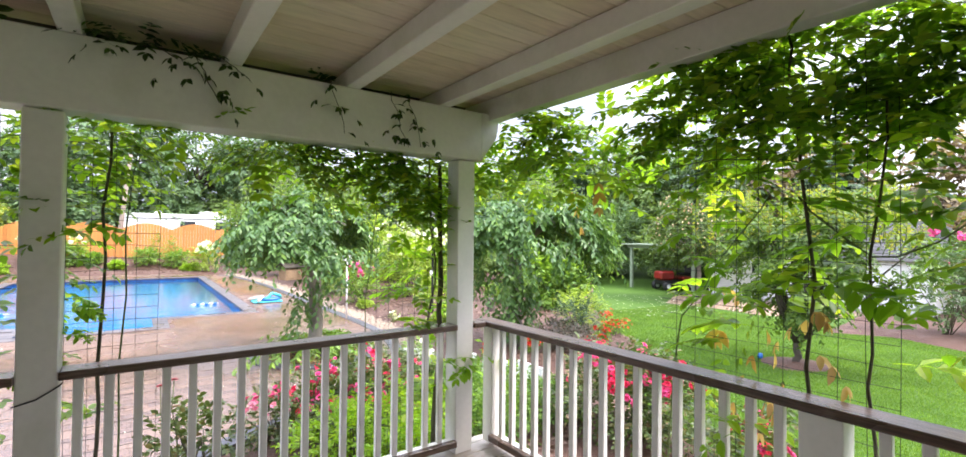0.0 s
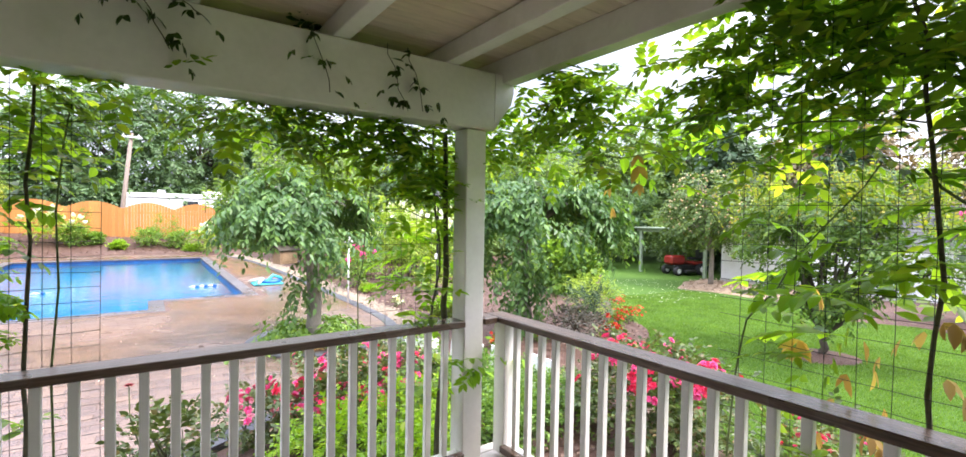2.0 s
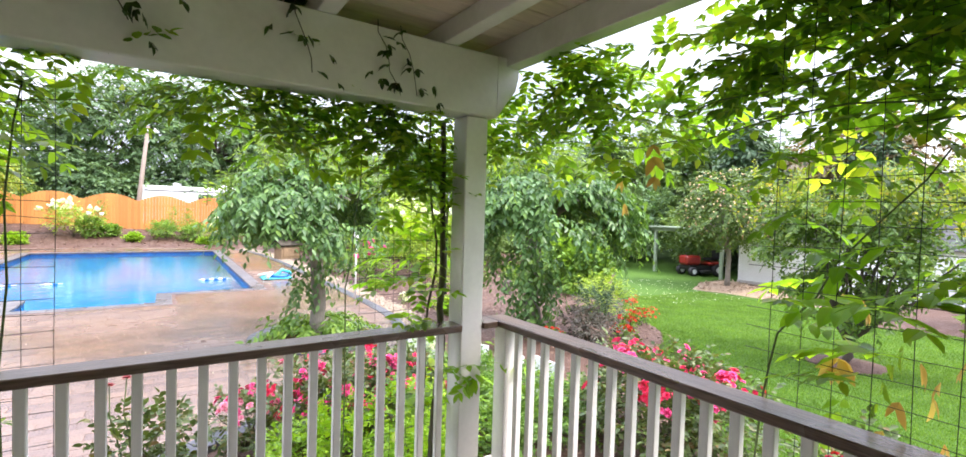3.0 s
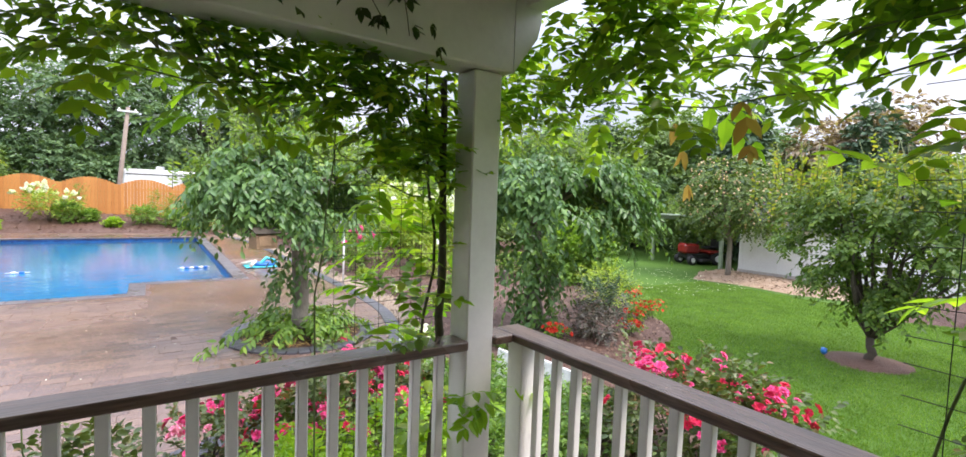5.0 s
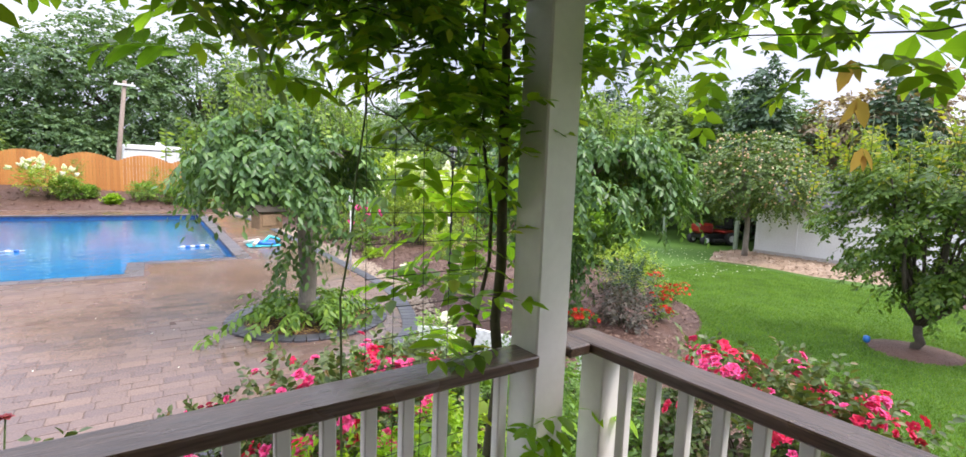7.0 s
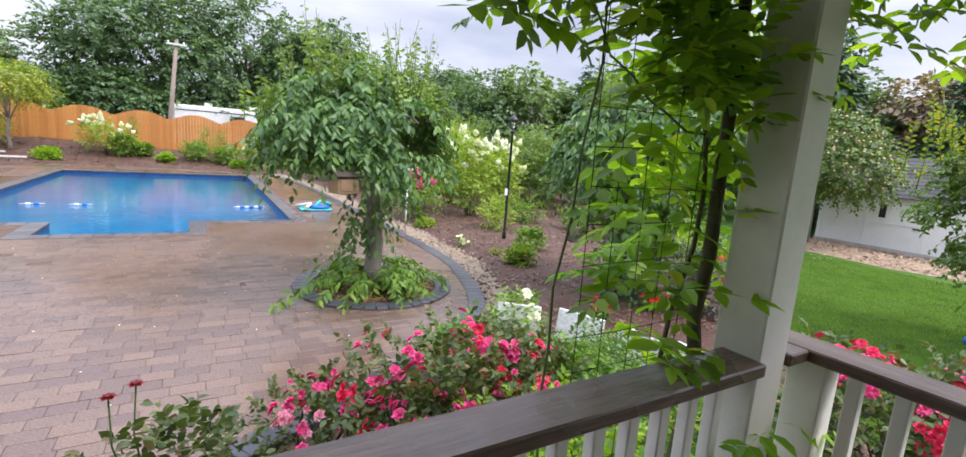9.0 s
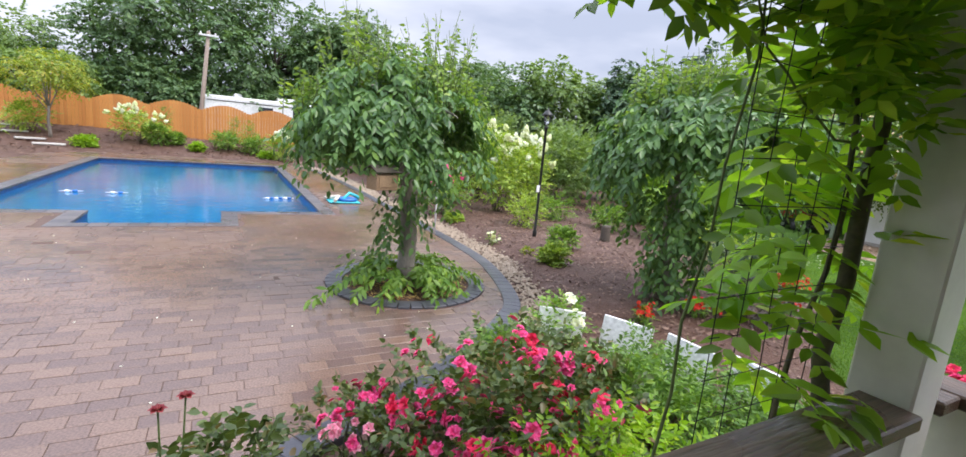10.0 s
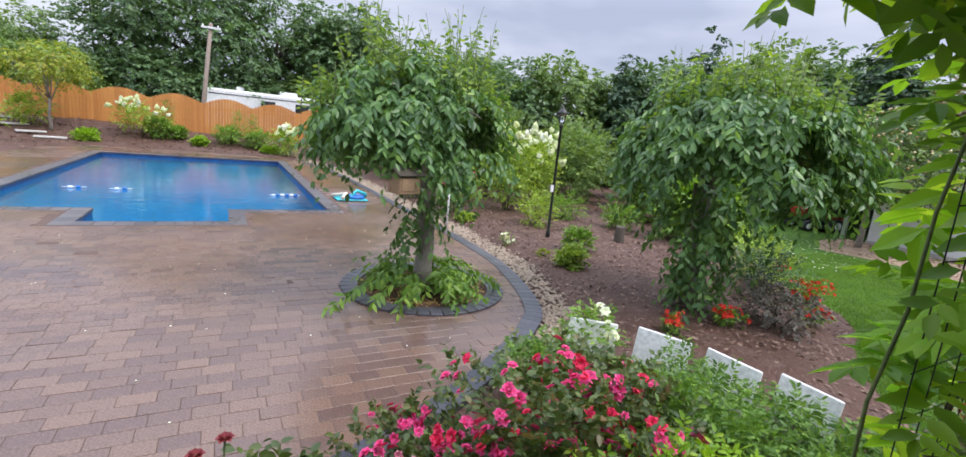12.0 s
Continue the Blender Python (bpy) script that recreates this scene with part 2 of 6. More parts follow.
M["maple"] = leafy("small_tree_leaf", (0.06, 0.125, 0.027), (0.135, 0.222, 0.042), (0.22, 0.3, 0.058), trans=0.32, rough=0.42)
M["bronze"] = leafy("bronze_tip_leaf", (0.154, 0.244, 0.032), (0.308, 0.347, 0.050), (0.431, 0.340, 0.072), trans=0.35)
M["apple"] = leafy("crab_leaf", (0.06, 0.112, 0.032), (0.135, 0.205, 0.05), (0.22, 0.28, 0.072), trans=0.25)
M["shrub"] = leafy("shrub_leaf", (0.074, 0.167, 0.030), (0.190, 0.319, 0.051), (0.294, 0.435, 0.068), trans=0.3)
M["rose_leaf"] = leafy("rose_leaf", (0.047, 0.080, 0.025), (0.117, 0.160, 0.047), (0.233, 0.148, 0.085), trans=0.22, rough=0.35)
M["lime"] = leafy("lime_leaf", (0.16, 0.31, 0.018), (0.27, 0.43, 0.03), (0.38, 0.50, 0.055), trans=0.35)
M["perennial"] = leafy("perennial_leaf", (0.07, 0.15, 0.032), (0.155, 0.275, 0.052), (0.26, 0.39, 0.075), trans=0.3)
M["dusty"] = leafy("dusty_leaf", (0.086, 0.076, 0.078), (0.157, 0.153, 0.129), (0.228, 0.128, 0.129), trans=0.15)
M["wood_leaf"] = leafy("woodland_leaf", (0.082, 0.150, 0.072), (0.122, 0.205, 0.092), (0.172, 0.262, 0.112), trans=0.25)
M["wood_leaf_2"] = leafy("woodland_leaf_light", (0.118, 0.195, 0.068), (0.182, 0.272, 0.09), (0.25, 0.345, 0.115), trans=0.3)
M["purple_leaf"] = leafy("purple_leaf", (0.164, 0.119, 0.092), (0.299, 0.225, 0.131), (0.388, 0.348, 0.157), trans=0.2)
M["conifer"] = leafy("conifer_leaf", (0.034, 0.075, 0.042), (0.078, 0.138, 0.072), (0.12, 0.185, 0.1), trans=0.1, rough=0.55)
M["grass"] = leafy("grass_blade", (0.085, 0.175, 0.028), (0.13, 0.235, 0.042), (0.19, 0.28, 0.068), trans=0.4, rough=0.5)


def petal(name, a, b, trans=0.3):
    return leafy(name, a, b, trans=trans, rough=0.55, vary="island")


M["pink"] = petal("pink_petal", (0.74, 0.03, 0.18), (0.8, 0.11, 0.33), 0.05)
M["hot"] = petal("crimson_petal", (0.62, 0.01, 0.035), (0.7, 0.02, 0.09), 0.05)
M["rose_red"] = petal("rose_red_petal", (0.72, 0.02, 0.08), (0.78, 0.035, 0.14), 0.08)
M["pale_pink"] = petal("pale_pink_petal", (0.8, 0.2, 0.36), (0.82, 0.4, 0.52), 0.1)
M["scarlet"] = petal("scarlet_petal", (0.66, 0.025, 0.015), (0.74, 0.06, 0.03), 0.06)
M["bloom_white"] = petal("white_petal", (0.75, 0.77, 0.66), (0.85, 0.86, 0.8), 0.2)
M["bloom_pale"] = petal("cream_petal", (0.62, 0.68, 0.34), (0.8, 0.82, 0.6), 0.2)


# ---- builders ----
def part(name, bm, material, parent=None, label=""):
    """Links a bmesh as one mesh object under a thing or a part."""
    me = bpy.data.meshes.new(name)
    bm.to_mesh(me)
    bm.free()
    me.materials.append(material)
    ob = new(name, me)
    ob.parent = parent
    return tagged(ob, label)


def raw(name, verts, faces, material, parent=None, label="", smooth=False):
    me = bpy.data.meshes.new(name)
    me.from_pydata(verts, [], faces)
    me.materials.append(material)
    if smooth:
        me.polygons.foreach_set("use_smooth", [True] * len(me.polygons))
    ob = new(name, me)
    ob.parent = parent
    return tagged(ob, label)


def root(name, label, category, group="", kind="", at=(0, 0, 0)):
    ob = new(name)
    ob.empty_display_size = 0.1
    ob.location = at
    return tagged(ob, label, category, group, kind)


def box_bm(x0, x1, y0, y1, z0, z1, bevel=0.004, bm=None, m=None):
    bm = bm or bmesh.new()
    got = bmesh.ops.create_cube(bm, size=1.0)
    bmesh.ops.scale(bm, vec=(x1 - x0, y1 - y0, z1 - z0), verts=got["verts"])
    bmesh.ops.translate(bm, vec=((x0 + x1) / 2, (y0 + y1) / 2, (z0 + z1) / 2), verts=got["verts"])
    if bevel:
        edges = list({e for v in got["verts"] for e in v.link_edges})
        r = bmesh.ops.bevel(bm, geom=edges, offset=bevel, segments=1, affect="EDGES")
    if m is not None:
        bmesh.ops.transform(bm, matrix=m, verts=bm.verts)
    return bm


def tube(points, radii, sides=7, bm=None):
    """A tapered, bent round bar along points."""
    bm = bm or bmesh.new()
    pts = [Vector(p) for p in points]
    rings = []
    ref = Vector((0.31, 0.17, 0.93))
    for i, p in enumerate(pts):
        d = (pts[min(i + 1, len(pts) - 1)] - pts[max(i - 1, 0)]).normalized()
        a = d.cross(ref if abs(d.dot(ref)) < 0.95 else Vector((1, 0, 0))).normalized()
        b = d.cross(a)
        r = radii[i] if hasattr(radii, "__len__") else radii
        rings.append([bm.verts.new(p + (a * math.cos(k * math.tau / sides) + b * math.sin(k * math.tau / sides)) * r) for k in range(sides)])
    for u, v in zip(rings, rings[1:]):
        for k in range(sides):
            f = bm.faces.new((u[k], u[(k + 1) % sides], v[(k + 1) % sides], v[k]))
            f.smooth = True
    bm.faces.new(rings[0][::-1])
    bm.faces.new(rings[-1])
    return bm


def wander(rng, a, b, n, amount):
    """A line from a to b that strays a little on its way."""
    a, b = np.array(a, float), np.array(b, float)
    out = []
    off = np.zeros(3)
    for i in range(n + 1):
        u = i / n
        if 0 < i < n:
            off = off * 0.6 + rng.normal(0, amount, 3)
        out.append(tuple(a + (b - a) * u + off * math.sin(math.pi * u)))
    return out


def unit(v):
    return v / np.maximum(np.linalg.norm(v, axis=-1, keepdims=True), 1e-9)


def blades(pos, tip, up, length, width, simple=False, curl=0.12):
    """Leaf blades as vertices and faces: an ovate blade folded along its rib, or a plain lozenge for far ones."""
    n = len(pos)
    tip, side = unit(tip), None
    side = unit(np.cross(up, tip))
    nor = np.cross(tip, side)
    L, W = np.asarray(length).reshape(-1, 1) * np.ones((n, 1)), np.asarray(width).reshape(-1, 1) * np.ones((n, 1))
    if simple:
        shape = [(0, 0, 0), (0.45, 0.5, 0.1), (1, 0, -0.05), (0.45, -0.5, 0.1)]
        tris = [(0, 1, 2), (0, 2, 3)]
    else:
        shape = [(0, 0, 0), (0.3, 0.46, curl), (0.65, 0.40, curl * 0.6), (1, 0, -curl * 1.2), (0.65, -0.40, curl * 0.6), (0.3, -0.46, curl), (0.48, 0, -curl * 0.3)]
        tris = [(0, 1, 6), (1, 2, 6), (2, 3, 6), (3, 4, 6), (4, 5, 6), (5, 0, 6)]
    v = np.stack([pos + tip * L * a + side * W * b + nor * W * c for a, b, c in shape], 1).reshape(-1, 3)
    k = len(shape)
    f = (np.arange(n)[:, None, None] * k + np.array(tris)[None]).reshape(-1, 3)
    return v, f


def sprays(rng, P, D, length, n, leaf, wide=0.5, droop=0.5, spread=0.9, hang=0.3, pinnate=False, simple=False, start=0.15):
    """Twigs from P along D that bend down, set with n leaves each. Returns leaf vertices and faces, and the twigs' tips."""
    S = len(P)
    D = unit(np.asarray(D, float))
    Ls = np.asarray(length) * np.ones(S)
    s = np.linspace(start, 1, n)
    if pinnate:
        s = np.repeat(np.linspace(start, 0.96, n // 2), 2)
        s = np.append(s, 1.0)
    m = len(s)
    side = unit(np.cross(D, np.array([0, 0, 1.0])) + 1e-3)
    pos = P[:, None] + D[:, None] * (Ls[:, None] * s)[..., None] + np.array([0, 0, -1.0]) * (Ls[:, None] * droop * s ** 2)[..., None]
    tan = unit(D[:, None] + np.array([0, 0, -1.0]) * (2 * droop * s)[..., None])
    sign = np.where(np.arange(m) % 2 == 0, 1.0, -1.0)
    if pinnate:
        sign[-1] = 0
    tip = tan * (0.55 if pinnate else 0.7) + side[:, None] * (sign * spread)[None, :, None] + np.array([0, 0, -hang]) + rng.normal(0, 0.12 if pinnate else 0.35, (S, m, 3))
    up = np.cross(side[:, None] * np.ones_like(tan), tan) + rng.normal(0, 0.2 if pinnate else 0.5, (S, m, 3))
    ll = leaf * rng.uniform(0.72, 1.15, (S, m))
    if pinnate:
        ll *= (0.75 + 0.35 * np.sin(np.pi * s))[None]
    v, f = blades(pos.reshape(-1, 3), tip.reshape(-1, 3), up.reshape(-1, 3), ll.reshape(-1), (ll * wide).reshape(-1), simple)
    return v, f


def joined(*pairs):
    vs, fs, k = [], [], 0
    for v, f in pairs:
        vs.append(v)
        fs.append(f + k)
        k += len(v)
    return np.concatenate(vs), np.concatenate(fs)


def foliage(name, vf, material, parent=None, label="", kind="stuff"):
    v, f = vf
    me = bpy.data.meshes.new(name)
    me.vertices.add(len(v))
    me.vertices.foreach_set("co", v.astype(np.float32).ravel())
    me.loops.add(len(f) * 3)
    me.loops.foreach_set("vertex_index", f.astype(np.int32).ravel())
    me.polygons.add(len(f))
    me.polygons.foreach_set("loop_start", np.arange(len(f), dtype=np.int32) * 3)
    me.polygons.foreach_set("use_smooth", np.ones(len(f), bool))
    me.update(calc_edges=True)
    me.materials.append(material)
    ob = new(name, me)
    ob.parent = parent
    return tagged(ob, label, kind=kind)


def in_blobs(rng, n, blobs, shell=0.45):
    """Points in a set of ellipsoids (x, y, z, rx, ry, rz), more of them near the skin, and the way out at each."""
    w = np.array([b[3] * b[4] * b[5] for b in blobs]) ** 0.7
    pick = rng.choice(len(blobs), n, p=w / w.sum())
    b = np.array(blobs)[pick]
    d = unit(rng.normal(0, 1, (n, 3)))
    r = rng.uniform(shell ** 2, 1, (n, 1)) ** 0.5
    return b[:, :3] + d * r * b[:, 3:], d, b[:, :3]


# ---- ground, beds and paving ----
PAVE = -0.48
EDGE = [(-0.5, 3.15), (-0.42, 3.8), (-0.04, 4.55), (0.68, 5.08), (1.46, 5.46), (2.44, 6.08), (3.16, 6.68), (3.62, 7.24), (4.02, 8.35), (4.26, 9.6), (4.32, 12.0),
        (4.3, 15.0), (4.25, 20.0), (4.0, 24.0), (3.4, 26.6), (1.5, 28.2), (-1.5, 28.9), (-4.6, 29.0), (-6.0, 27.2), (-6.3, 24.0), (-8.0, 19.0), (-12.0, 16.0), (-16.0, 15.0)]
POOL = (-4.0, 2.31, 13.84, 26.04)
NOTCH = (-1.98, 0.28, 12.55)


def smooth_line(pts, step=0.11):
    """A rounded line through pts, in even steps."""
    out = []
    P = [Vector(p).to_3d() for p in pts]
    for i in range(len(P) - 1):
        a, b, c, d = P[max(i - 1, 0)], P[i], P[i + 1], P[min(i + 2, len(P) - 1)]
        k = max(2, int((c - b).length / 0.05))
        for j in range(k):
            t = j / k
            out.append(0.5 * (2 * b + (c - a) * t + (2 * a - 5 * b + 4 * c - d) * t * t + (3 * b - a - 3 * c + d) * t ** 3))
    res, run = [out[0]], 0.0
    for p, q in zip(out, out[1:]):
        run += (q - p).length
        if run >= step:
            res.append(q)
            run = 0.0
    return res


def inside(poly, x, y):
    x, y = np.asarray(x, float), np.asarray(y, float)
    c = np.zeros(x.shape, bool)
    for (x0, y0), (x1, y1) in zip(poly, poly[1:] + poly[:1]):
        if y0 != y1:
            c ^= ((y0 > y) != (y1 > y)) & (x < (x1 - x0) * (y - y0) / (y1 - y0) + x0)
    return c


def depth_in(poly, x, y):
    """How far inside (positive) or outside (negative) a polygon each point lies."""
    d = np.full(np.shape(x), 1e9)
    for (x0, y0), (x1, y1) in zip(poly, poly[1:] + poly[:1]):
        ex, ey = x1 - x0, y1 - y0
        t = np.clip(((x - x0) * ex + (y - y0) * ey) / max(ex * ex + ey * ey, 1e-9), 0, 1)
        d = np.minimum(d, np.hypot(x - x0 - t * ex, y - y0 - t * ey))
    return np.where(inside(poly, x, y), d, -d)


def step01(v):
    v = np.clip(v, 0, 1)
    return v * v * (3 - 2 * v)


def ground_z(x, y):
    x, y = np.asarray(x, float), np.asarray(y, float)
    z = -0.53 - 0.23 * step01((x - 4.5) / 13.0)
    z = z + (0.6 + 0.25 * step01((-x) / 6)) * step01((y - 29.2) / 4.2)
    return z + 0.012 * np.sin(x * 1.3 + y * 0.7) * step01((x - 5) / 3)


edge_line = smooth_line(EDGE)
pave_poly = [(p.x, p.y) for p in edge_line[::4]] + [(-16.0, 3.15)]
bed_line = smooth_line([(2.35, -2.2), (3.7, -1.6), (4.3, 0.5), (4.5, 2.2), (4.9, 3.7), (6.2, 4.9), (7.6, 5.6), (8.5, 6.35), (9.0, 7.3), (10.2, 8.6), (13.0, 11.4), (17.0, 14.8), (20.0, 17.5)], 0.3)
bed_poly = [(p.x, p.y) for p in bed_line] + [(20.0, 34.0), (4.0, 34.0)] + [(p.x, p.y) for p in edge_line[::-4] if p.y < 27 and p.x > -0.7 and (p.x > 3 or p.y < 7)] + [(-0.6, 2.6), (2.0, 2.6)]
fence_bed = [(3.4, 26.6), (1.5, 28.2), (-1.5, 28.9), (-4.6, 29.0), (-6.0, 27.2), (-6.3, 24.0), (-8.0, 19.0), (-12.0, 16.0), (-20, 15.0), (-20, 36.0), (12.0, 36.0), (12.0, 26.6)]
chip_poly = [(15.2, 9.9), (15.6, 8.6), (15.4, 7.0), (16.0, 5.4), (18.9, 5.0), (18.9, 11.0), (17.3, 11.0)]
ring_poly = [(9.25 + 0.62 * math.cos(a), 3.5 + 0.52 * math.sin(a)) for a in np.linspace(0, math.tau, 20, endpoint=False)]
far_bed = [(13.6, 4.6), (14.4, 3.4), (13.2, 1.0), (12.8, -3.0), (24.0, -4.0), (24.0, 4.2), (18.9, 5.2)]


def sheet(name, xs, ys, zf, material, keep=None, label="", category="", kind="structure"):
    X, Y = np.meshgrid(xs, ys)
    Z = zf(X, Y)
    v = np.stack([X, Y, Z], -1).reshape(-1, 3)
    nx = len(xs)
    f = []
    K = keep(X, Y) if keep is not None else np.ones_like(X, bool)
    for j in range(len(ys) - 1):
        for i in range(nx - 1):
            if K[j, i] or K[j, i + 1] or K[j + 1, i] or K[j + 1, i + 1]:
                f.append((j * nx + i, j * nx + i + 1, (j + 1) * nx + i + 1, (j + 1) * nx + i))
    ob = raw(name, v.tolist(), f, material, smooth=True)
    return tagged(ob, label, category, kind=kind)


gx = np.unique(np.concatenate([np.array([-900, -300, -100, -50, -30]), np.arange(-20, 24.1, 1.0), [POOL[0] - 0.02, POOL[1] + 0.02, NOTCH[0], NOTCH[1]], [30, 50, 100, 300, 900]]).round(3))
gy = np.unique(np.concatenate([np.array([-900, -300, -100, -40, -20]), np.arange(-10, 40.1, 1.0), [POOL[2], POOL[3] + 0.02, NOTCH[2]], [50, 100, 300, 900]]).round(3))
GX, GY = np.meshgrid(gx, gy)
GZ = ground_z(GX, GY)
hole = []
for j in range(len(gy) - 1):
    for i in range(len(gx) - 1):
        cx, cy = (gx[i] + gx[i + 1]) / 2, (gy[j] + gy[j + 1]) / 2
        wet = (POOL[0] - 0.02 < cx < POOL[1] + 0.02 and POOL[2] < cy < POOL[3] + 0.02) or (NOTCH[0] < cx < NOTCH[1] and NOTCH[2] < cy < POOL[2])
        if not wet:
            hole.append((j * len(gx) + i, j * len(gx) + i + 1, (j + 1) * len(gx) + i + 1, (j + 1) * len(gx) + i))
ground = raw("ground", np.stack([GX, GY, GZ], -1).reshape(-1, 3).tolist(), hole, M["lawn"], smooth=True)
tagged(ground, "mown green lawn that runs on to the distance", "lawn", kind="structure")


def bed(name, poly, material, rise, slope, res, label, box, category, lumps=0.02):
    xs, ys = np.arange(box[0], box[1], res), np.arange(box[2], box[3], res)
    X, Y = np.meshgrid(xs, ys)
    D = depth_in(poly, X, Y)
    rng = np.random.default_rng(len(name))
    wob = lumps * (np.sin(X * 3.1 + 1.7 * np.sin(Y * 2.3)) + np.sin(Y * 4.3 + X)) * 0.5 + rng.normal(0, lumps * 0.3, X.shape)
    Z = ground_z(X, Y) + np.clip(D * slope, -0.2, rise) + wob * step01(D / 0.5)
    return sheet(name, xs, ys, lambda a, b: Z, material, lambda a, b: D > -0.25, label, category)


bed("mulch_bed", bed_poly, M["mulch"], 0.17, 0.28, 0.2, "dark brown shredded bark mulch in a curved planting bed", (-1, 20, -2.4, 34), "mulch bed")
bed("mulch_bed", fence_bed, M["mulch"], 0.12, 0.25, 0.3, "brown bark mulch bank before the wooden fence", (-20, 12, 15, 36), "mulch bed")
bed("mulch_bed", ring_poly, M["mulch"], 0.05, 0.15, 0.12, "round mulch ring under a small lawn tree", (8.2, 10.4, 2.6, 4.4), "mulch bed", 0.012)
bed("mulch_bed", far_bed, M["mulch"], 0.1, 0.25, 0.3, "mulch bed under shrubs beyond the lawn", (12, 24, -4, 6), "mulch bed")
bed("chip_bed", chip_poly, M["chips"], 0.06, 0.12, 0.15, "pale tan wood chips before the shed wall", (14.8, 19, 4.8, 11.2), "wood chips", 0.02)


def bits(name, poly, box, n, size, material, label, lift, seed, near=None):
    rng = np.random.default_rng(seed)
    x, y = rng.uniform(box[0], box[1], n), rng.uniform(box[2], box[3], n)
    D = depth_in(poly, x, y)
    ok = D > 0.03
    x, y, D = x[ok], y[ok], D[ok]
    z = ground_z(x, y) + lift(D)
    k = len(x)
    d = unit(np.stack([rng.normal(0, 1, k), rng.normal(0, 1, k), rng.normal(0, 0.25, k)], 1))
    up = np.stack([rng.normal(0, 0.35, k), rng.normal(0, 0.35, k), np.ones(k)], 1)
    L = size * rng.uniform(0.5, 1.5, k)
    v, f = blades(np.stack([x, y, z], 1), d, up, L, L * rng.uniform(0.25, 0.6, k), True)
    ob = foliage(name, (v, f), material, None, label)
    return tagged(ob, category="mulch")


bits("bark_pieces", bed_poly, (2.5, 12, 3, 16), 34000, 0.055, M["mulch_bits"], "loose shredded bark pieces on the planting bed", lambda D: np.clip(D * 0.28, 0, 0.17) + 0.012, 4)
bits("bark_pieces", fence_bed, (-9, 8, 26, 34), 5000, 0.12, M["mulch_bits"], "loose bark pieces on the bank by the fence", lambda D: np.clip(D * 0.25, 0, 0.12) + 0.012, 5)
bits("wood_chip_pieces", chip_poly, (15, 19, 4.9, 11), 5000, 0.09, M["chip_bits"], "loose pale wood chips before the shed", lambda D: np.clip(D * 0.12, 0, 0.06) + 0.012, 6)

# grass blades over the part of the lawn nearest the porch
rg = np.random.default_rng(12)
gxy = np.stack([4.0 + 11.0 * rg.uniform(0, 1, 420000) ** 1.35, rg.uniform(-1.5, 9.5, 420000)], 1)
okg = (depth_in(bed_poly, gxy[:, 0], gxy[:, 1]) < 0.02) & (depth_in(ring_poly, gxy[:, 0], gxy[:, 1]) < 0) & (depth_in(chip_poly, gxy[:, 0], gxy[:, 1]) < 0) & (depth_in(far_bed, gxy[:, 0], gxy[:, 1]) < 0)
okg &= gxy[:, 1] > 1.2 - 0.05 * gxy[:, 0]
gxy = gxy[okg]
kg = len(gxy)
gp = np.stack([gxy[:, 0], gxy[:, 1], ground_z(gxy[:, 0], gxy[:, 1]) - 0.005], 1)
gd = np.stack([rg.normal(0, 0.45, kg), rg.normal(0, 0.45, kg), np.ones(kg)], 1)
tagged(foliage("lawn_grass", blades(gp, gd, rg.normal(0, 1, (kg, 3)), rg.uniform(0.022, 0.045, kg), rg.uniform(0.006, 0.012, kg), True), M["grass"], None, "short mown green grass blades"), category="grass")


# ---- porch ----
def bar(name, a, m, parent, label="", bevel=0.004):
    return part(name, box_bm(*a, bevel=bevel), m, parent, label)


deck = root("deck_floor", "weathered grey wooden porch deck of narrow boards", "deck", kind="structure")
y = -1.5
while y < 2.98:
    bar("deck_board", (-4.0, 2.26, y, min(y + 0.138, 3.02), -0.028, 0.0), M["deck"], deck, bevel=0.003)
    y += 0.143
bar("rim_joist", (-4.0, 2.26, 3.0 + 0.023, 3.06, -0.25, -0.03), M["white"], deck)
bar("rim_joist", (2.262, 2.30, -1.5, 3.06, -0.25, -0.03), M["white"], deck)
for px in (-3.2, -1.2, 0.8, 2.1):
    bar("pier", (px - 0.07, px + 0.07, 2.84, 2.98, -0.62, -0.03), M["dark_wood"], deck)


def column(name, cx, cy, w, z0, z1, label):
    r = root(name, label, "porch post")
    bm = box_bm(cx - w / 2, cx + w / 2, cy - w / 2, cy + w / 2, z0, z1, bevel=0.006)
    part("shaft", bm, M["white"], r)
    return r


column("porch_post", 1.89, 2.908, 0.146, 0.0, 2.12, "white painted square wooden porch corner post")
column("porch_post", -0.41, 2.895, 0.146, 0.0, 2.12, "white painted square wooden porch post with a thin wire round it")
column("porch_post", -2.75, 2.895, 0.146, 0.0, 2.12, "white painted square wooden porch post")


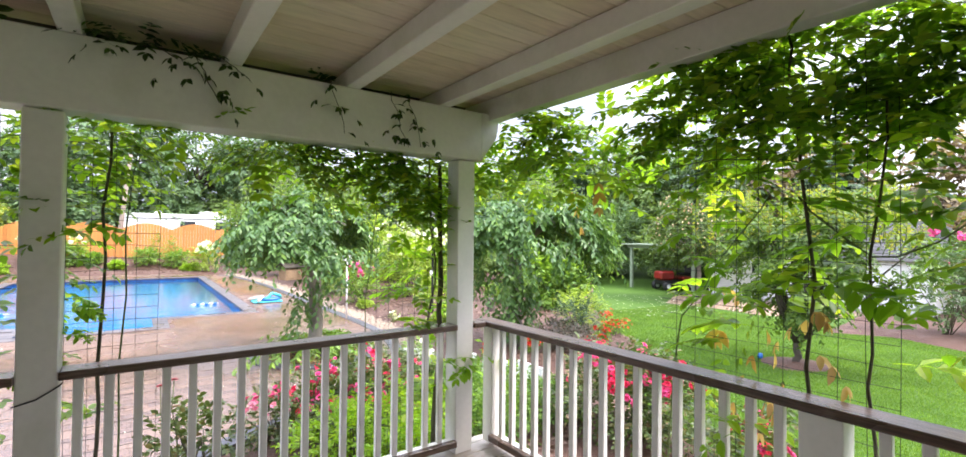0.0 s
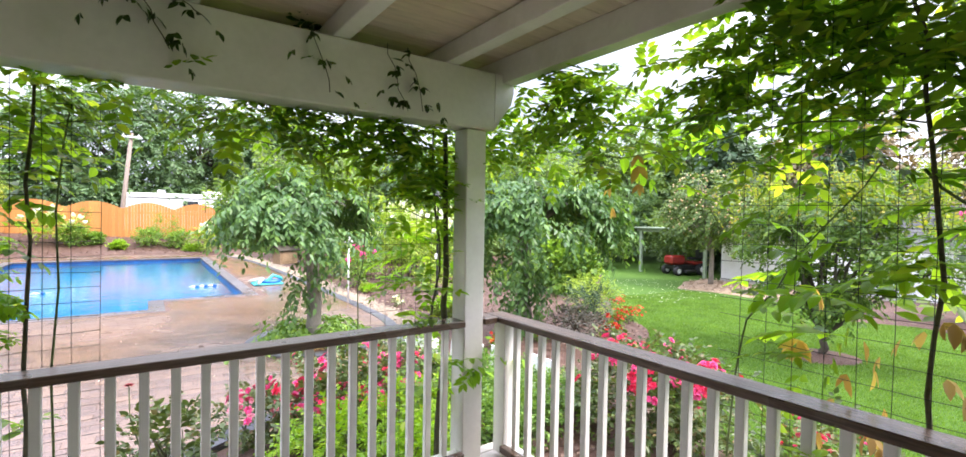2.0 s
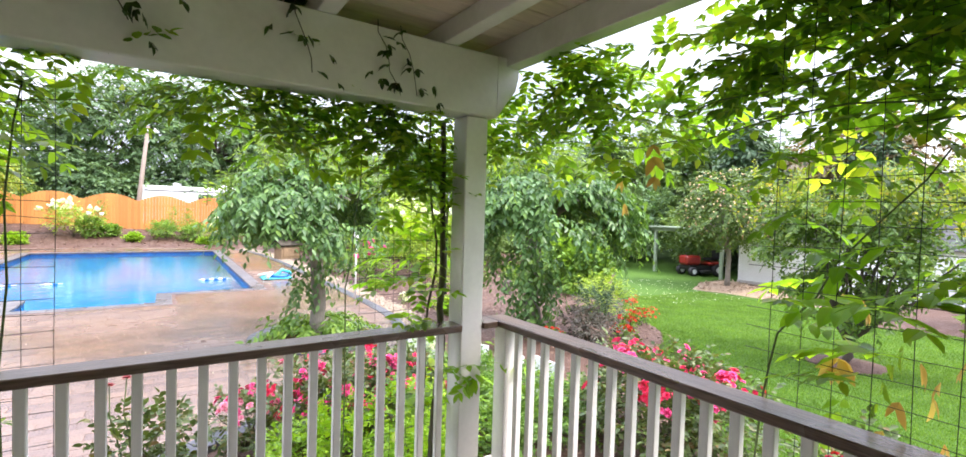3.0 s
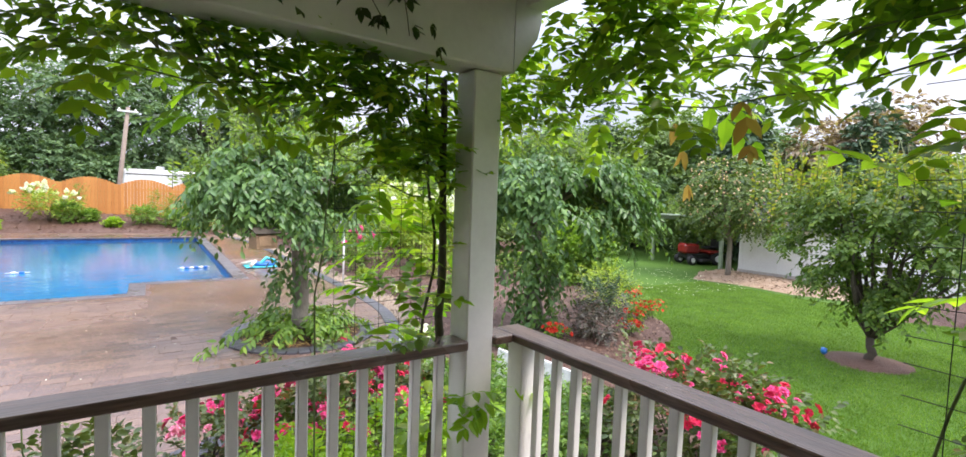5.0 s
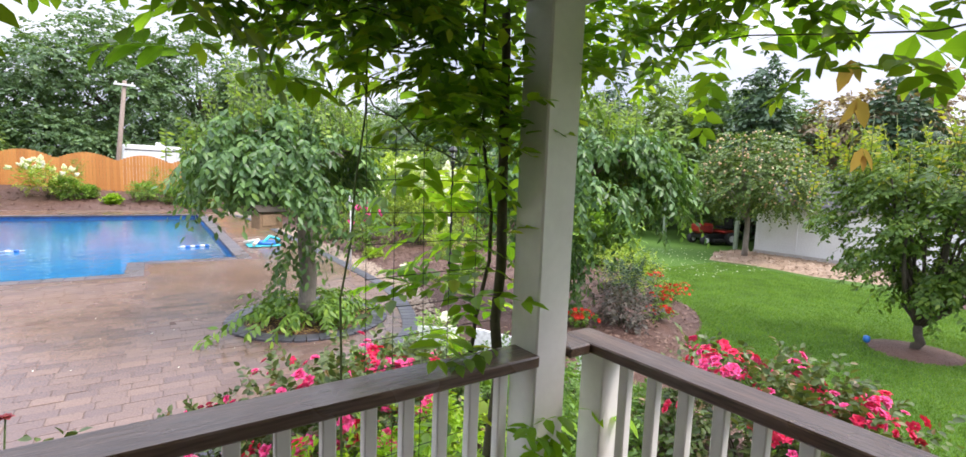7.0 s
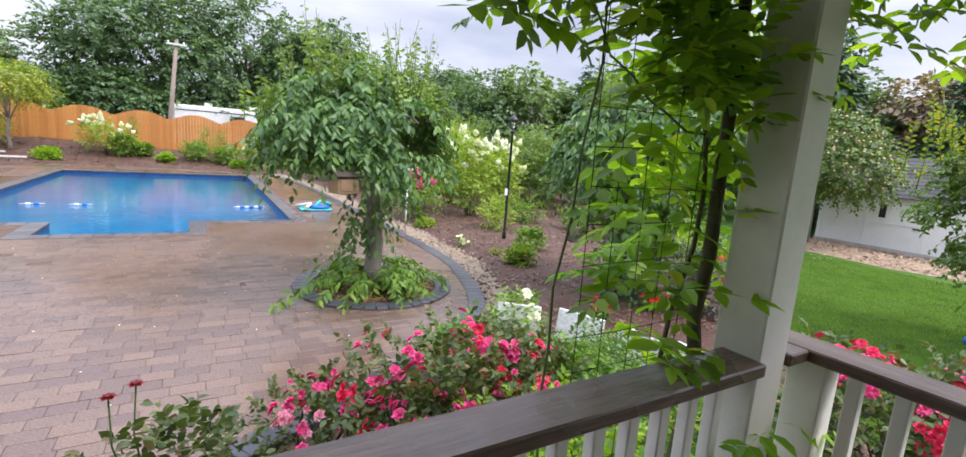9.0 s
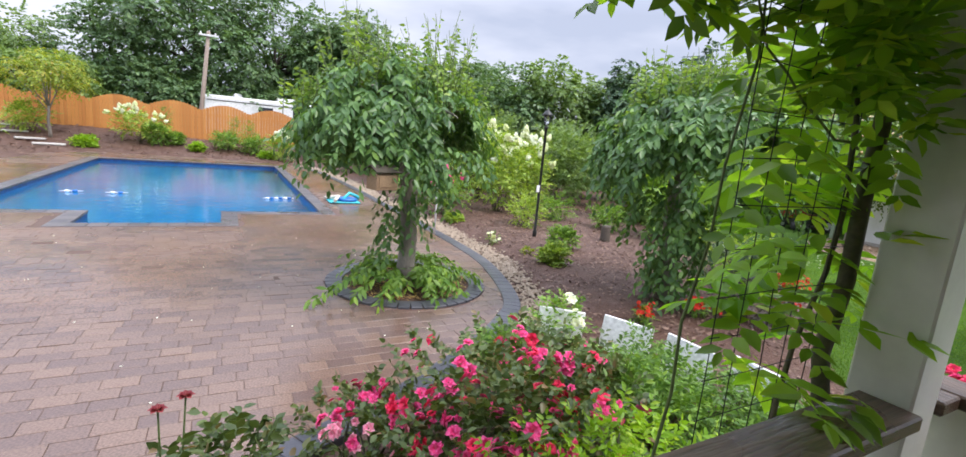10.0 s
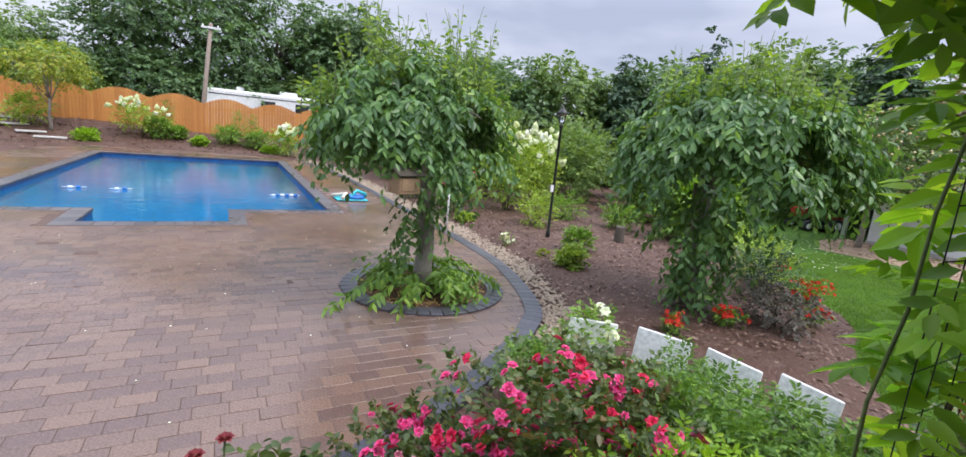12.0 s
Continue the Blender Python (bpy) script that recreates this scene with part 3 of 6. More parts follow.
def railing_x(x0, x1, y0, label):
    r = root("railing", label, "railing")
    bar("cap_rail", (x0, x1, y0 - 0.005, y0 + 0.135, 0.89, 0.93), M["rail"], r, "weathered dark brown cap rail", 0.005)
    bar("bottom_rail", (x0, x1, y0 + 0.045, y0 + 0.10, 0.055, 0.095), M["white"], r)
    bar("kick_board", (x0, x1, y0 - 0.01, y0 + 0.035, 0.06, 0.105), M["rail"], r, "dark brown lower board")
    n = int((x1 - x0) / 0.1165)
    base = None
    for i in range(n):
        cx = x1 - 0.105 - i * 0.1165
        if cx - 0.02 < x0:
            break
        if base is None:
            base = bar("baluster", (-0.019, 0.019, -0.019, 0.019, 0.095, 0.89), M["white"], r)
            base.location = (cx, y0 + 0.072, 0)
        else:
            o = base.copy()
            scene.collection.objects.link(o)
            o.location = (cx, y0 + 0.072, 0)
    return r


def railing_y(y0, y1, x0, label):
    r = root("railing", label, "railing")
    bar("cap_rail", (x0, x0 + 0.14, y0, y1, 0.89, 0.93), M["rail_side"], r, "weathered dark brown cap rail with pale scratches", 0.005)
    bar("bottom_rail", (x0 + 0.045, x0 + 0.10, y0, y1 - 0.2, 0.055, 0.095), M["white"], r)
    bar("kick_board", (x0 - 0.01, x0 + 0.035, y0, y1 - 0.19, 0.06, 0.105), M["rail_side"], r, "dark brown lower board")
    base = None
    for i in range(int((y1 - y0) / 0.1165)):
        cy = 2.71 - i * 0.1175
        if cy < y0 + 0.05 or 0.57 < cy < 0.76 or -1.3 < cy < -1.1:
            continue
        if base is None:
            base = bar("baluster", (-0.019, 0.019, -0.019, 0.019, 0.095, 0.89), M["white"], r)
            base.location = (x0 + 0.07, cy, 0)
        else:
            o = base.copy()
            scene.collection.objects.link(o)
            o.location = (x0 + 0.07, cy, 0)
    bar("newel", (x0 + 0.02, x0 + 0.12, 2.775, 2.885, 0.03, 0.89), M["white"], r)
    bar("newel", (x0 + 0.01, x0 + 0.13, 0.59, 0.74, 0.0, 0.89), M["white"], r)
    bar("corner_cap", (1.965, x0 - 0.002, 2.82, 2.965, 0.889, 0.929), M["rail_side"], r, "short weathered brown cap piece", 0.005)
    return r


railing_x(-0.337, 1.815, 2.815, "white wooden porch railing with a dark brown cap rail")
railing_x(-2.675, -0.485, 2.815, "white wooden porch railing with a dark brown cap rail")
railing_y(-1.5, 2.965, 2.072, "white wooden side railing with a wet dark brown cap rail")

roof = root("porch_roof", "white painted porch roof of beams, rafters and boards", "roof", kind="structure")
bm = box_bm(-4.0, 2.0, 2.80, 2.985, 2.125, 2.48, bevel=0.006)
part("beam", bm, M["white"], roof)
bm = bmesh.new()
prof = [(2.0, 2.125), (2.06, 2.21), (2.13, 2.30), (2.15, 2.38), (2.15, 2.48), (2.0, 2.48)]
va = [bm.verts.new((px, 2.801, pz)) for px, pz in prof]
vb = [bm.verts.new((px, 2.984, pz)) for px, pz in prof]
bm.faces.new(va)
bm.faces.new(vb[::-1])
for i in range(len(prof)):
    bm.faces.new((va[i], vb[i], vb[(i + 1) % len(prof)], va[(i + 1) % len(prof)]))
bmesh.ops.recalc_face_normals(bm, faces=bm.faces)
part("beam_end", bm, M["white"], roof)
for rx in (-3.05, -2.38, -1.71, -1.04, -0.37, 0.30, 0.975, 1.645):
    bar("rafter", (rx, rx + 0.09, -1.5, 3.12, 2.482, 2.592), M["white"], roof)
bar("rim_beam", (2.06, 2.16, -1.5, 3.12, 2.43, 2.592), M["white"], roof)
# Added to close the rafter gap; its dark wood stands for the gap's shade.
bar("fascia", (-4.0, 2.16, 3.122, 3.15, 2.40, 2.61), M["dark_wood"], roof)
bar("wall_plate", (-4.0, 2.16, -1.52, -1.42, 2.30, 2.481), M["white"], roof)
bm = bmesh.new()
y = -1.5
while y < 3.1:
    box_bm(-4.0, 2.2, y, y + 0.136, 2.595, 2.615, bevel=0.003, bm=bm)
    y += 0.14
tagged(part("ceiling", bm, M["sheathing"]), "pale unpainted roof boards seen from below", "ceiling", kind="structure")
bar("roof_deck", (-4.1, 2.35, -1.6, 3.3, 2.62, 2.66), M["shingle"], roof)
# Unseen walls added to close the porch; pale to bounce light onto the ceiling.
wall = root("wall_south", "pale house siding, assumed and unseen behind the porch, bounces light in", "wall", kind="structure")
for i in range(22):
    bar("siding_board", (-4.0, 2.3, -1.62 - 0.002 * (i % 2), -1.525, 0.0 + i * 0.124, 0.12 + i * 0.124), M["siding"], wall)
wallw = root("wall_west", "pale house siding, assumed and unseen, closing the porch end", "wall", kind="structure")
for i in range(22):
    bar("siding_board", (-4.15, -4.02, -1.6, 3.0, 0.0 + i * 0.124, 0.12 + i * 0.124), M["siding"], wallw)


# ---- pool ----
pool = root("swimming_pool", "rectangular in-ground pool with blue liner and clear blue water", "pool", kind="structure")
x0, x1, y0, y1 = POOL
n0, n1, ny = NOTCH
outline = [(x0, y0), (n0, y0), (n0, ny), (n1, ny), (n1, y0), (x1, y0), (x1, y1), (x0, y1)]


def skirt(name, pts, zt, zb, material, label=""):
    v, f = [], []
    for i, (a, b) in enumerate(zip(pts, pts[1:] + pts[:1])):
        k = len(v)
        v += [(*a, zt), (*b, zt), (*b, zb), (*a, zb)]
        f.append((k, k + 1, k + 2, k + 3))
    return raw(name, v, f, material, pool, label)


skirt("liner_wall", outline, -0.66, -2.0, M["liner"])
skirt("tile_band", outline, -0.48, -0.66, M["liner_band"], "dark blue patterned liner band at the waterline")
raw("pool_floor", [(x0, y0, -1.75), (x1, y0, -1.75), (x1, y1, -2.0), (x0, y1, -2.0)], [(0, 1, 2, 3)], M["liner"], pool)
for i in range(3):
    bar("step", (n0 + 0.01, n1 - 0.01, ny + 0.01 + i * 0.36, ny + 0.38 + i * 0.36, -1.7, -0.8 - 0.22 * i), M["liner"], pool)
raw("notch_floor", [(n0, ny, -1.74), (n1, ny, -1.74), (n1, y0, -1.74), (n0, y0, -1.74)], [(0, 1, 2, 3)], M["liner"], pool)
bm = bmesh.new()
f1 = bm.faces.new([bm.verts.new((a, b, -0.60)) for a, b in ((x0 + 0.004, y0), (x1 - 0.004, y0), (x1 - 0.004, y1 - 0.004), (x0 + 0.004, y1 - 0.004))])
f2 = bm.faces.new([bm.verts.new((a, b, -0.60)) for a, b in ((n0 + 0.004, ny + 0.004), (n1 - 0.004, ny + 0.004), (n1 - 0.004, y0), (n0 + 0.004, y0))])
water = part("water", bm, M["water"], pool, "still blue pool water reflecting trees")
water.visible_shadow = False


def coping(a, b, out, step=0.3, wide=0.3):
    a, b, out = Vector((*a, 0)), Vector((*b, 0)), Vector((*out, 0))
    L = (b - a).length
    n = max(1, round(L / step))
    d = (b - a) / n
    for i in range(n):
        p = a + d * i
        c = p + d * 0.5 + out * (wide / 2 - 0.02)
        half = Vector((abs(d.x), abs(d.y), 0)) * 0.485 + Vector((abs(out.x), abs(out.y), 0)) * (wide / 2)
        bar("coping_stone", (c.x - half.x, c.x + half.x, c.y - half.y, c.y + half.y, -0.53, -0.472), M["coping"], pool, bevel=0.008)


coping((x0 - 0.28, y0), (n0 - 0.28, y0), (0, -1))
coping((n0, ny - 0.28), (n0, y0), (-1, 0), wide=0.3)
coping((n0, ny), (n1, ny), (0, -1))
coping((n1, ny - 0.28), (n1, y0), (1, 0), wide=0.3)
coping((n1 + 0.28, y0), (x1 + 0.28, y0), (0, -1))
coping((x1, y0), (x1, y1 + 0.28), (1, 0))
coping((x1, y1), (x0, y1), (0, 1))
coping((x0, y1 + 0.28), (x0, y0), (-1, 0))


def lathe(profile, sides=14, m=None):
    bm = bmesh.new()
    rings = [[bm.verts.new((r * math.cos(k * math.tau / sides), r * math.sin(k * math.tau / sides), z)) for k in range(sides)] for r, z in profile]
    for u, v in zip(rings, rings[1:]):
        for k in range(sides):
            bm.faces.new((u[k], u[(k + 1) % sides], v[(k + 1) % sides], v[k])).smooth = True
    bm.faces.new(rings[0][::-1])
    bm.faces.new(rings[-1])
    if m is not None:
        bmesh.ops.transform(bm, matrix=m, verts=bm.verts)
    return bm


def float_rope(at, n, gap, heading, label):
    r = root("pool_float", label, "pool float", at=at)
    for i in range(n):
        m = pose(math.cos(heading) * gap * i, math.sin(heading) * gap * i, 0.03, 0, 90, math.degrees(heading))
        part("float", lathe([(0.012, -0.05), (0.027, -0.038), (0.03, 0.0), (0.027, 0.038), (0.012, 0.05)], 10, m), M["white_plain"] if i % 2 == 0 else M["blue"], r)
    part("rope", tube([(math.cos(heading) * gap * k, math.sin(heading) * gap * k, 0.03) for k in (-1.0, n / 2, n)], 0.008, 5), M["white_plain"], r)
    return r


float_rope((1.35, 16.6, -0.60), 6, 0.115, 0.12, "short string of blue and white pool rope floats on the water")
float_rope((-3.0, 17.1, -0.60), 2, 0.15, 0.1, "pair of blue and white rope floats on the water")
float_rope((-2.1, 17.0, -0.60), 2, 0.15, 0.1, "pair of blue and white rope floats on the water")


# ---- trees and shrubs ----
def limb_set(rng, base, fork, ends, r0, r1=0.012, bend=0.05):
    """Trunk from base to fork and limbs from it to ends, as one tapered mesh."""
    bm = tube(wander(rng, base, fork, 5, bend * 0.5), [r0 * 1.25, r0 * 1.05, r0, r0 * 0.95, r0 * 0.9, r0 * 0.85], 9)
    for e in ends:
        f = np.array(fork) + (np.array(base) - np.array(fork)) * rng.uniform(0, 0.25)
        pts = wander(rng, f, e, 5, bend)
        ra = r0 * rng.uniform(0.35, 0.6)
        tube(pts, [ra + (r1 - ra) * k / 5 for k in range(6)], 6, bm)
    return bm


def tree(name, base, fork, r0, blobs, n, twig, per, leaf, leaf_mat, bark, label, seed, wide=0.5, droop=0.5, hang=0.3, limbs=12,
         tips=None, tip_mat=None, simple=False, category="tree", group="", shell=0.5, fan=0.4, hollow=None, hubs=0):
    rng = np.random.default_rng(seed)
    r = root(name, label, category, group)
    P, out, C = in_blobs(rng, n, blobs, shell)
    if hollow:
        ok = (((P - np.array(hollow[:3])) / np.array(hollow[3:])) ** 2).sum(1) > 1
        P, out = P[ok], out[ok]
        n = len(P)
    if hubs:
        pick = rng.choice(n, hubs, replace=False)
        own = rng.integers(0, hubs, n)
        core, ways = P[pick], out[pick]
        P = core[own] + rng.normal(0, 0.1, (n, 3))
        out = ways[own] + rng.normal(0, 0.55, (n, 3))
        if hollow:
            ok = (((P - np.array(hollow[:3])) / np.array(hollow[3:])) ** 2).sum(1) > 1
            P, out = P[ok], out[ok]
            n = len(P)
    ends = (core if hubs else P)[rng.choice(hubs or n, min(limbs, hubs or n), replace=False)]
    part("trunk", limb_set(rng, base, fork, ends, r0), bark, r)
    D = out + rng.normal(0, fan, out.shape)
    D[:, 2] *= 0.6
    vf = sprays(rng, P, D, rng.uniform(0.7, 1.25, n) * twig, per, leaf, wide, droop, hang=hang, simple=simple)
    foliage("crown", vf, leaf_mat, r)
    if tips:
        k, box, length = tips
        T = np.stack([rng.uniform(box[i], box[i + 1], k) for i in (0, 2, 4)], 1)
        U = np.stack([rng.normal(0, 0.25, k), rng.normal(0, 0.25, k), np.ones(k)], 1)
        foliage("young_growth", sprays(rng, T, U, rng.uniform(0.6, 1.2, k) * length, 14, leaf * 0.85, wide, 0.08, hang=0.25), tip_mat or leaf_mat, r, "fresh light green upright shoots")
        bm = bmesh.new()
        for a, b in zip(T, T + unit(U) * length):
            tube([a, b], [0.006, 0.003], 4, bm)
        tagged(part("shoot_wood", bm, M["green_stem"], r), kind="stuff")
    return r


def weeping_tree(base, fork, r0, crown, rim, mat, label, seed, dome, hubs, shoots, leaf, low, hollows=(), thick=0.4):
    """A grafted weeping tree: arching limbs, a drooping roof of leaves, hanging curtains of unequal length, upright young shoots.
    crown: centre x, y, top z, radius x, radius y, how far the roof falls to its rim; rim: shortest and longest curtain."""
    rng = np.random.default_rng(seed)
    r = root("weeping_tree", label, "tree")
    cx, cy, cz, rx, ry, fall = crown

    def roof_at(ang, u):
        q = 1 + 0.13 * np.sin(3 * ang + seed) + 0.08 * np.sin(5 * ang)
        return np.stack([cx + rx * q * u * np.cos(ang), cy + ry * q * u * np.sin(ang), cz - fall * u ** 2.2], -1)

    def clear(P):
        ok = np.ones(len(P), bool)
        for h in hollows:
            ok &= (((P - np.array(h[:3])) / np.array(h[3:])) ** 2).sum(1) > 1
        return ok

    bm = tube(wander(rng, base, fork, 5, 0.02), [r0 * 1.35, r0 * 1.1, r0, r0, r0 * 1.05, r0 * 1.2], 10)
    ang = rng.uniform(0, math.tau, 26)
    for a in ang:
        tipp = roof_at(np.array(a), np.array(rng.uniform(0.55, 0.98)))
        mid = (np.array(fork) * 0.55 + tipp * 0.45) + np.array([0, 0, 0.32])
        pts = smooth_line3([fork, tuple(mid), tuple(tipp)], rng, 0.02)
        tube(pts, [r0 * 0.42 * (1 - 0.85 * i / (len(pts) - 1)) for i in range(len(pts))], 6, bm)
    part("trunk", bm, M["bark"], r)
    core_a, core_u = rng.uniform(0, math.tau, dome // 11), np.sqrt(rng.uniform(0.0, 1.0, dome // 11))
    own = rng.integers(0, len(core_a), dome)
    P = roof_at(core_a[own] + rng.normal(0, 0.16, dome), np.clip(core_u[own] + rng.normal(0, 0.09, dome), 0.02, 1.05)) + rng.normal(0, 0.07, (dome, 3)) + np.array([0, 0, 1.0]) * (thick * rng.uniform(-1, 0.25, len(core_a)))[own][:, None]
    P = P[clear(P)]
    out = P - np.array([cx, cy, cz - 0.6])
    D = unit(out * np.array([1, 1, 0.25])) + rng.normal(0, 0.35, P.shape)
    groups = [sprays(rng, P, D, rng.uniform(0.2, 0.42, len(P)), 10, leaf, 0.45, 0.6, 0.75, 0.6)]
    for _ in range(hubs):
        a, u = rng.uniform(0, math.tau), rng.uniform(0.45, 1.0) ** 0.6
        k = rng.integers(7, 15)
        P = roof_at(a + rng.normal(0, 0.1, k), np.clip(u + rng.normal(0, 0.05, k), 0, 1.05)) + rng.normal(0, 0.05, (k, 3))
        L = rng.uniform(*rim) * rng.uniform(0.6, 1.1, k)
        ok = clear(P)
        for dz in (0.15, 0.3, 0.45, 0.6, 0.75):
            ok &= clear(P - np.array([0, 0, dz]))
        if not ok.any():
            continue
        D = np.stack([0.28 * np.cos(a) + rng.normal(0, 0.1, k), 0.28 * np.sin(a) + rng.normal(0, 0.1, k), -np.ones(k)], 1)
        groups.append(sprays(rng, P[ok], D[ok], L[ok], max(8, int(rim[1] * 13)), leaf, 0.5, 0.1, 0.75, 0.3, start=0.05))
    for x, y, z0, z1, k, wide in low:
        a = rng.uniform(0, math.tau, k)
        P = np.stack([x + wide * np.cos(a), y + wide * np.sin(a), rng.uniform(z0 + 0.25, z1, k)], 1)
        D = np.stack([np.cos(a) * 0.5, np.sin(a) * 0.5, -rng.uniform(0.2, 1, k)], 1)
        groups.append(sprays(rng, P, D, rng.uniform(0.25, 0.5, k), 9, leaf, 0.5, 0.5, 0.75, 0.45))
    foliage("crown", joined(*groups), mat, r, "drooping dark green leaves")
    bm = bmesh.new()
    tips = []
    for x, y, z, spread, k, length in shoots:
        T = np.stack([x + rng.normal(0, spread, k), y + rng.normal(0, spread, k), z + rng.normal(0, 0.08, k)], 1)
        U = np.stack([rng.normal(0, 0.2, k), rng.normal(0, 0.2, k), np.ones(k)], 1)
        L = rng.uniform(0.55, 1.15, k) * length
        tips.append(sprays(rng, T, U, L, 15, leaf * 0.78, 0.4, 0.1, 0.75, 0.75))
        for a, b in zip(T, T + unit(U) * L[:, None]):
            tube([a, b], [0.006, 0.003], 4, bm)
    foliage("young_growth", joined(*tips), M["young"], r, "fresh light green upright shoots")
    tagged(part("shoot_wood", bm, M["green_stem"], r), kind="stuff")
    return r


def smooth_line3(pts, rng, wob=0.012):
    out = []
    P = [Vector(p) for p in pts]
    for i in range(len(P) - 1):
        a, b, c, d = P[max(i - 1, 0)], P[i], P[i + 1], P[min(i + 2, len(P) - 1)]
        for j in range(4):
            t = j / 4
            q = 0.5 * (2 * b + (c - a) * t + (2 * a - 5 * b + 4 * c - d) * t * t + (3 * b - a - 3 * c + d) * t ** 3)
            out.append(q + Vector(rng.normal(0, wob, 3)) * (0 if i == 0 and j == 0 else 1))
    return out + [P[-1]]


tree1 = weeping_tree((2.46, 8.28, -0.5), (2.40, 8.25, 1.15), 0.105, (2.14, 8.25, 2.2, 1.0, 1.0, 0.6), (0.3, 0.85), M["cherry"],
                     "small weeping tree with drooping dark green leaves in a paved ring", 21, 1150, 30,
                     [(1.7, 8.0, 1.75, 0.2, 40, 0.95), (2.65, 8.1, 1.95, 0.2, 36, 0.95), (2.2, 8.0, 1.8, 0.3, 60, 0.6), (1.25, 8.1, 1.6, 0.16, 20, 0.5), (2.95, 8.1, 1.75, 0.16, 24, 0.55)], 0.105,
                     [(2.36, 8.2, 0.1, 1.1, 16, 0.13), (2.15, 8.0, 0.1, 0.8, 12, 0.1), (2.62, 8.05, 0.7, 1.3, 12, 0.12)],
                     [(2.66, 7.6, 1.6, 0.36, 1.0, 0.28), (1.78, 7.1, 1.02, 0.26, 0.6, 0.24)])
rngs = np.random.default_rng(77)
k = 105
ang = rngs.uniform(0, math.tau, k)
P = np.stack([2.46 + 0.2 * np.cos(ang), 8.28 + 0.2 * np.sin(ang), rngs.uniform(-0.42, -0.18, k)], 1)
D = np.stack([np.cos(ang) * 1.2, np.sin(ang), rngs.uniform(0.15, 0.75, k)], 1)
foliage("sucker_growth", sprays(rngs, P, D, rngs.uniform(0.4, 0.85, k), 13, 0.12, 0.4, 0.5, hang=0.5), M["shrub"], tree1, "leafy suckers about the trunk foot")
D = np.array([[-0.9, -0.5, 0.4], [-0.95, -0.35, 0.3], [-0.8, -0.7, 0.42], [0.5, -0.9, 0.4], [0.9, -0.3, 0.35], [-0.6, -0.9, 0.35], [-0.98, -0.42, 0.34], [1.0, 0.1, 0.3]])
foliage("arching_growth", sprays(rngs, np.repeat([[2.4, 8.2, -0.3]], 8, 0), D, np.array([1.6, 1.3, 1.15, 1.0, 1.1, 1.1, 1.45, 1.25]), 26, 0.13, 0.4, 0.4, hang=0.7), M["shrub"], tree1, "long arching low branches")

weeping_tree((5.55, 6.62, -0.42), (5.6, 6.75, 1.2), 0.12, (5.6, 6.5, 2.35, 1.18, 1.18, 0.6), (0.35, 0.95), M["cherry"],
             "weeping tree with heavy dark drooping foliage on the mulch bed", 22, 1500, 44,
             [(5.0, 6.4, 1.9, 0.25, 46, 0.65), (5.6, 6.3, 2.0, 0.35, 60, 0.7), (6.2, 6.3, 1.95, 0.3, 50, 0.65), (6.6, 6.1, 1.5, 0.2, 26, 0.6), (4.65, 6.6, 1.5, 0.16, 18, 0.5)], 0.112,
             [(5.52, 6.5, -0.35, 0.75, 46, 0.17), (5.2, 6.4, -0.05, 0.6, 24, 0.2), (4.95, 6.4, 0.45, 1.4, 40, 0.26), (5.25, 6.2, 0.4, 1.3, 26, 0.22), (6.4, 6.1, 0.8, 1.6, 22, 0.25)],
             [(5.3, 5.6, 1.72, 0.5, 0.9, 0.24), (5.95, 5.7, 0.95, 0.28, 0.9, 0.66)])
tree("lawn_tree", (9.25, 3.5, -0.6), (9.28, 3.5, -0.2), 0.058,
     [(9.3, 3.35, 1.0, 1.0, 1.0, 0.55), (9.3, 3.5, 1.75, 0.9, 0.9, 0.45), (9.2, 4.2, 1.2, 0.45, 0.5, 0.5), (9.4, 2.4, 1.35, 0.55, 0.6, 0.6), (9.25, 3.6, 0.62, 0.6, 0.62, 0.26), (9.6, 2.7, 1.9, 0.5, 0.5, 0.4)],
     1300, 0.34, 13, 0.085, M["maple"], M["bark_dark"], "bushy small tree with several stems in a mulch ring", 23, 0.5, 0.35, 0.35, hubs=80,
     limbs=26, tips=(250, (8.2, 10.5, 1.9, 4.8, 1.3, 2.1), 0.55), tip_mat=M["bronze"])
crab = tree("crab_apple_tree", (17.2, 9.85, -0.75), (17.15, 9.85, 0.9), 0.085,
            [(17.1, 9.6, 1.9, 1.6, 1.7, 0.9), (17.0, 9.7, 2.7, 1.2, 1.3, 0.65), (16.7, 8.6, 1.6, 0.9, 0.9, 0.6), (16.9, 10.7, 1.7, 0.9, 0.9, 0.7)],
            1150, 0.5, 11, 0.12, M["apple"], M["bark"], "crab apple tree full of small pale fruit beside the shed", 24, 0.55, 0.4, 0.3, limbs=22)
rngs = np.random.default_rng(5)
Pf, _, _ = in_blobs(rngs, 420, [(17.0, 9.6, 1.9, 1.8, 1.9, 1.0), (16.9, 9.7, 2.7, 1.35, 1.45, 0.75), (16.6, 8.6, 1.6, 1.0, 1.0, 0.7)], 0.9)
fv, ff = [], []
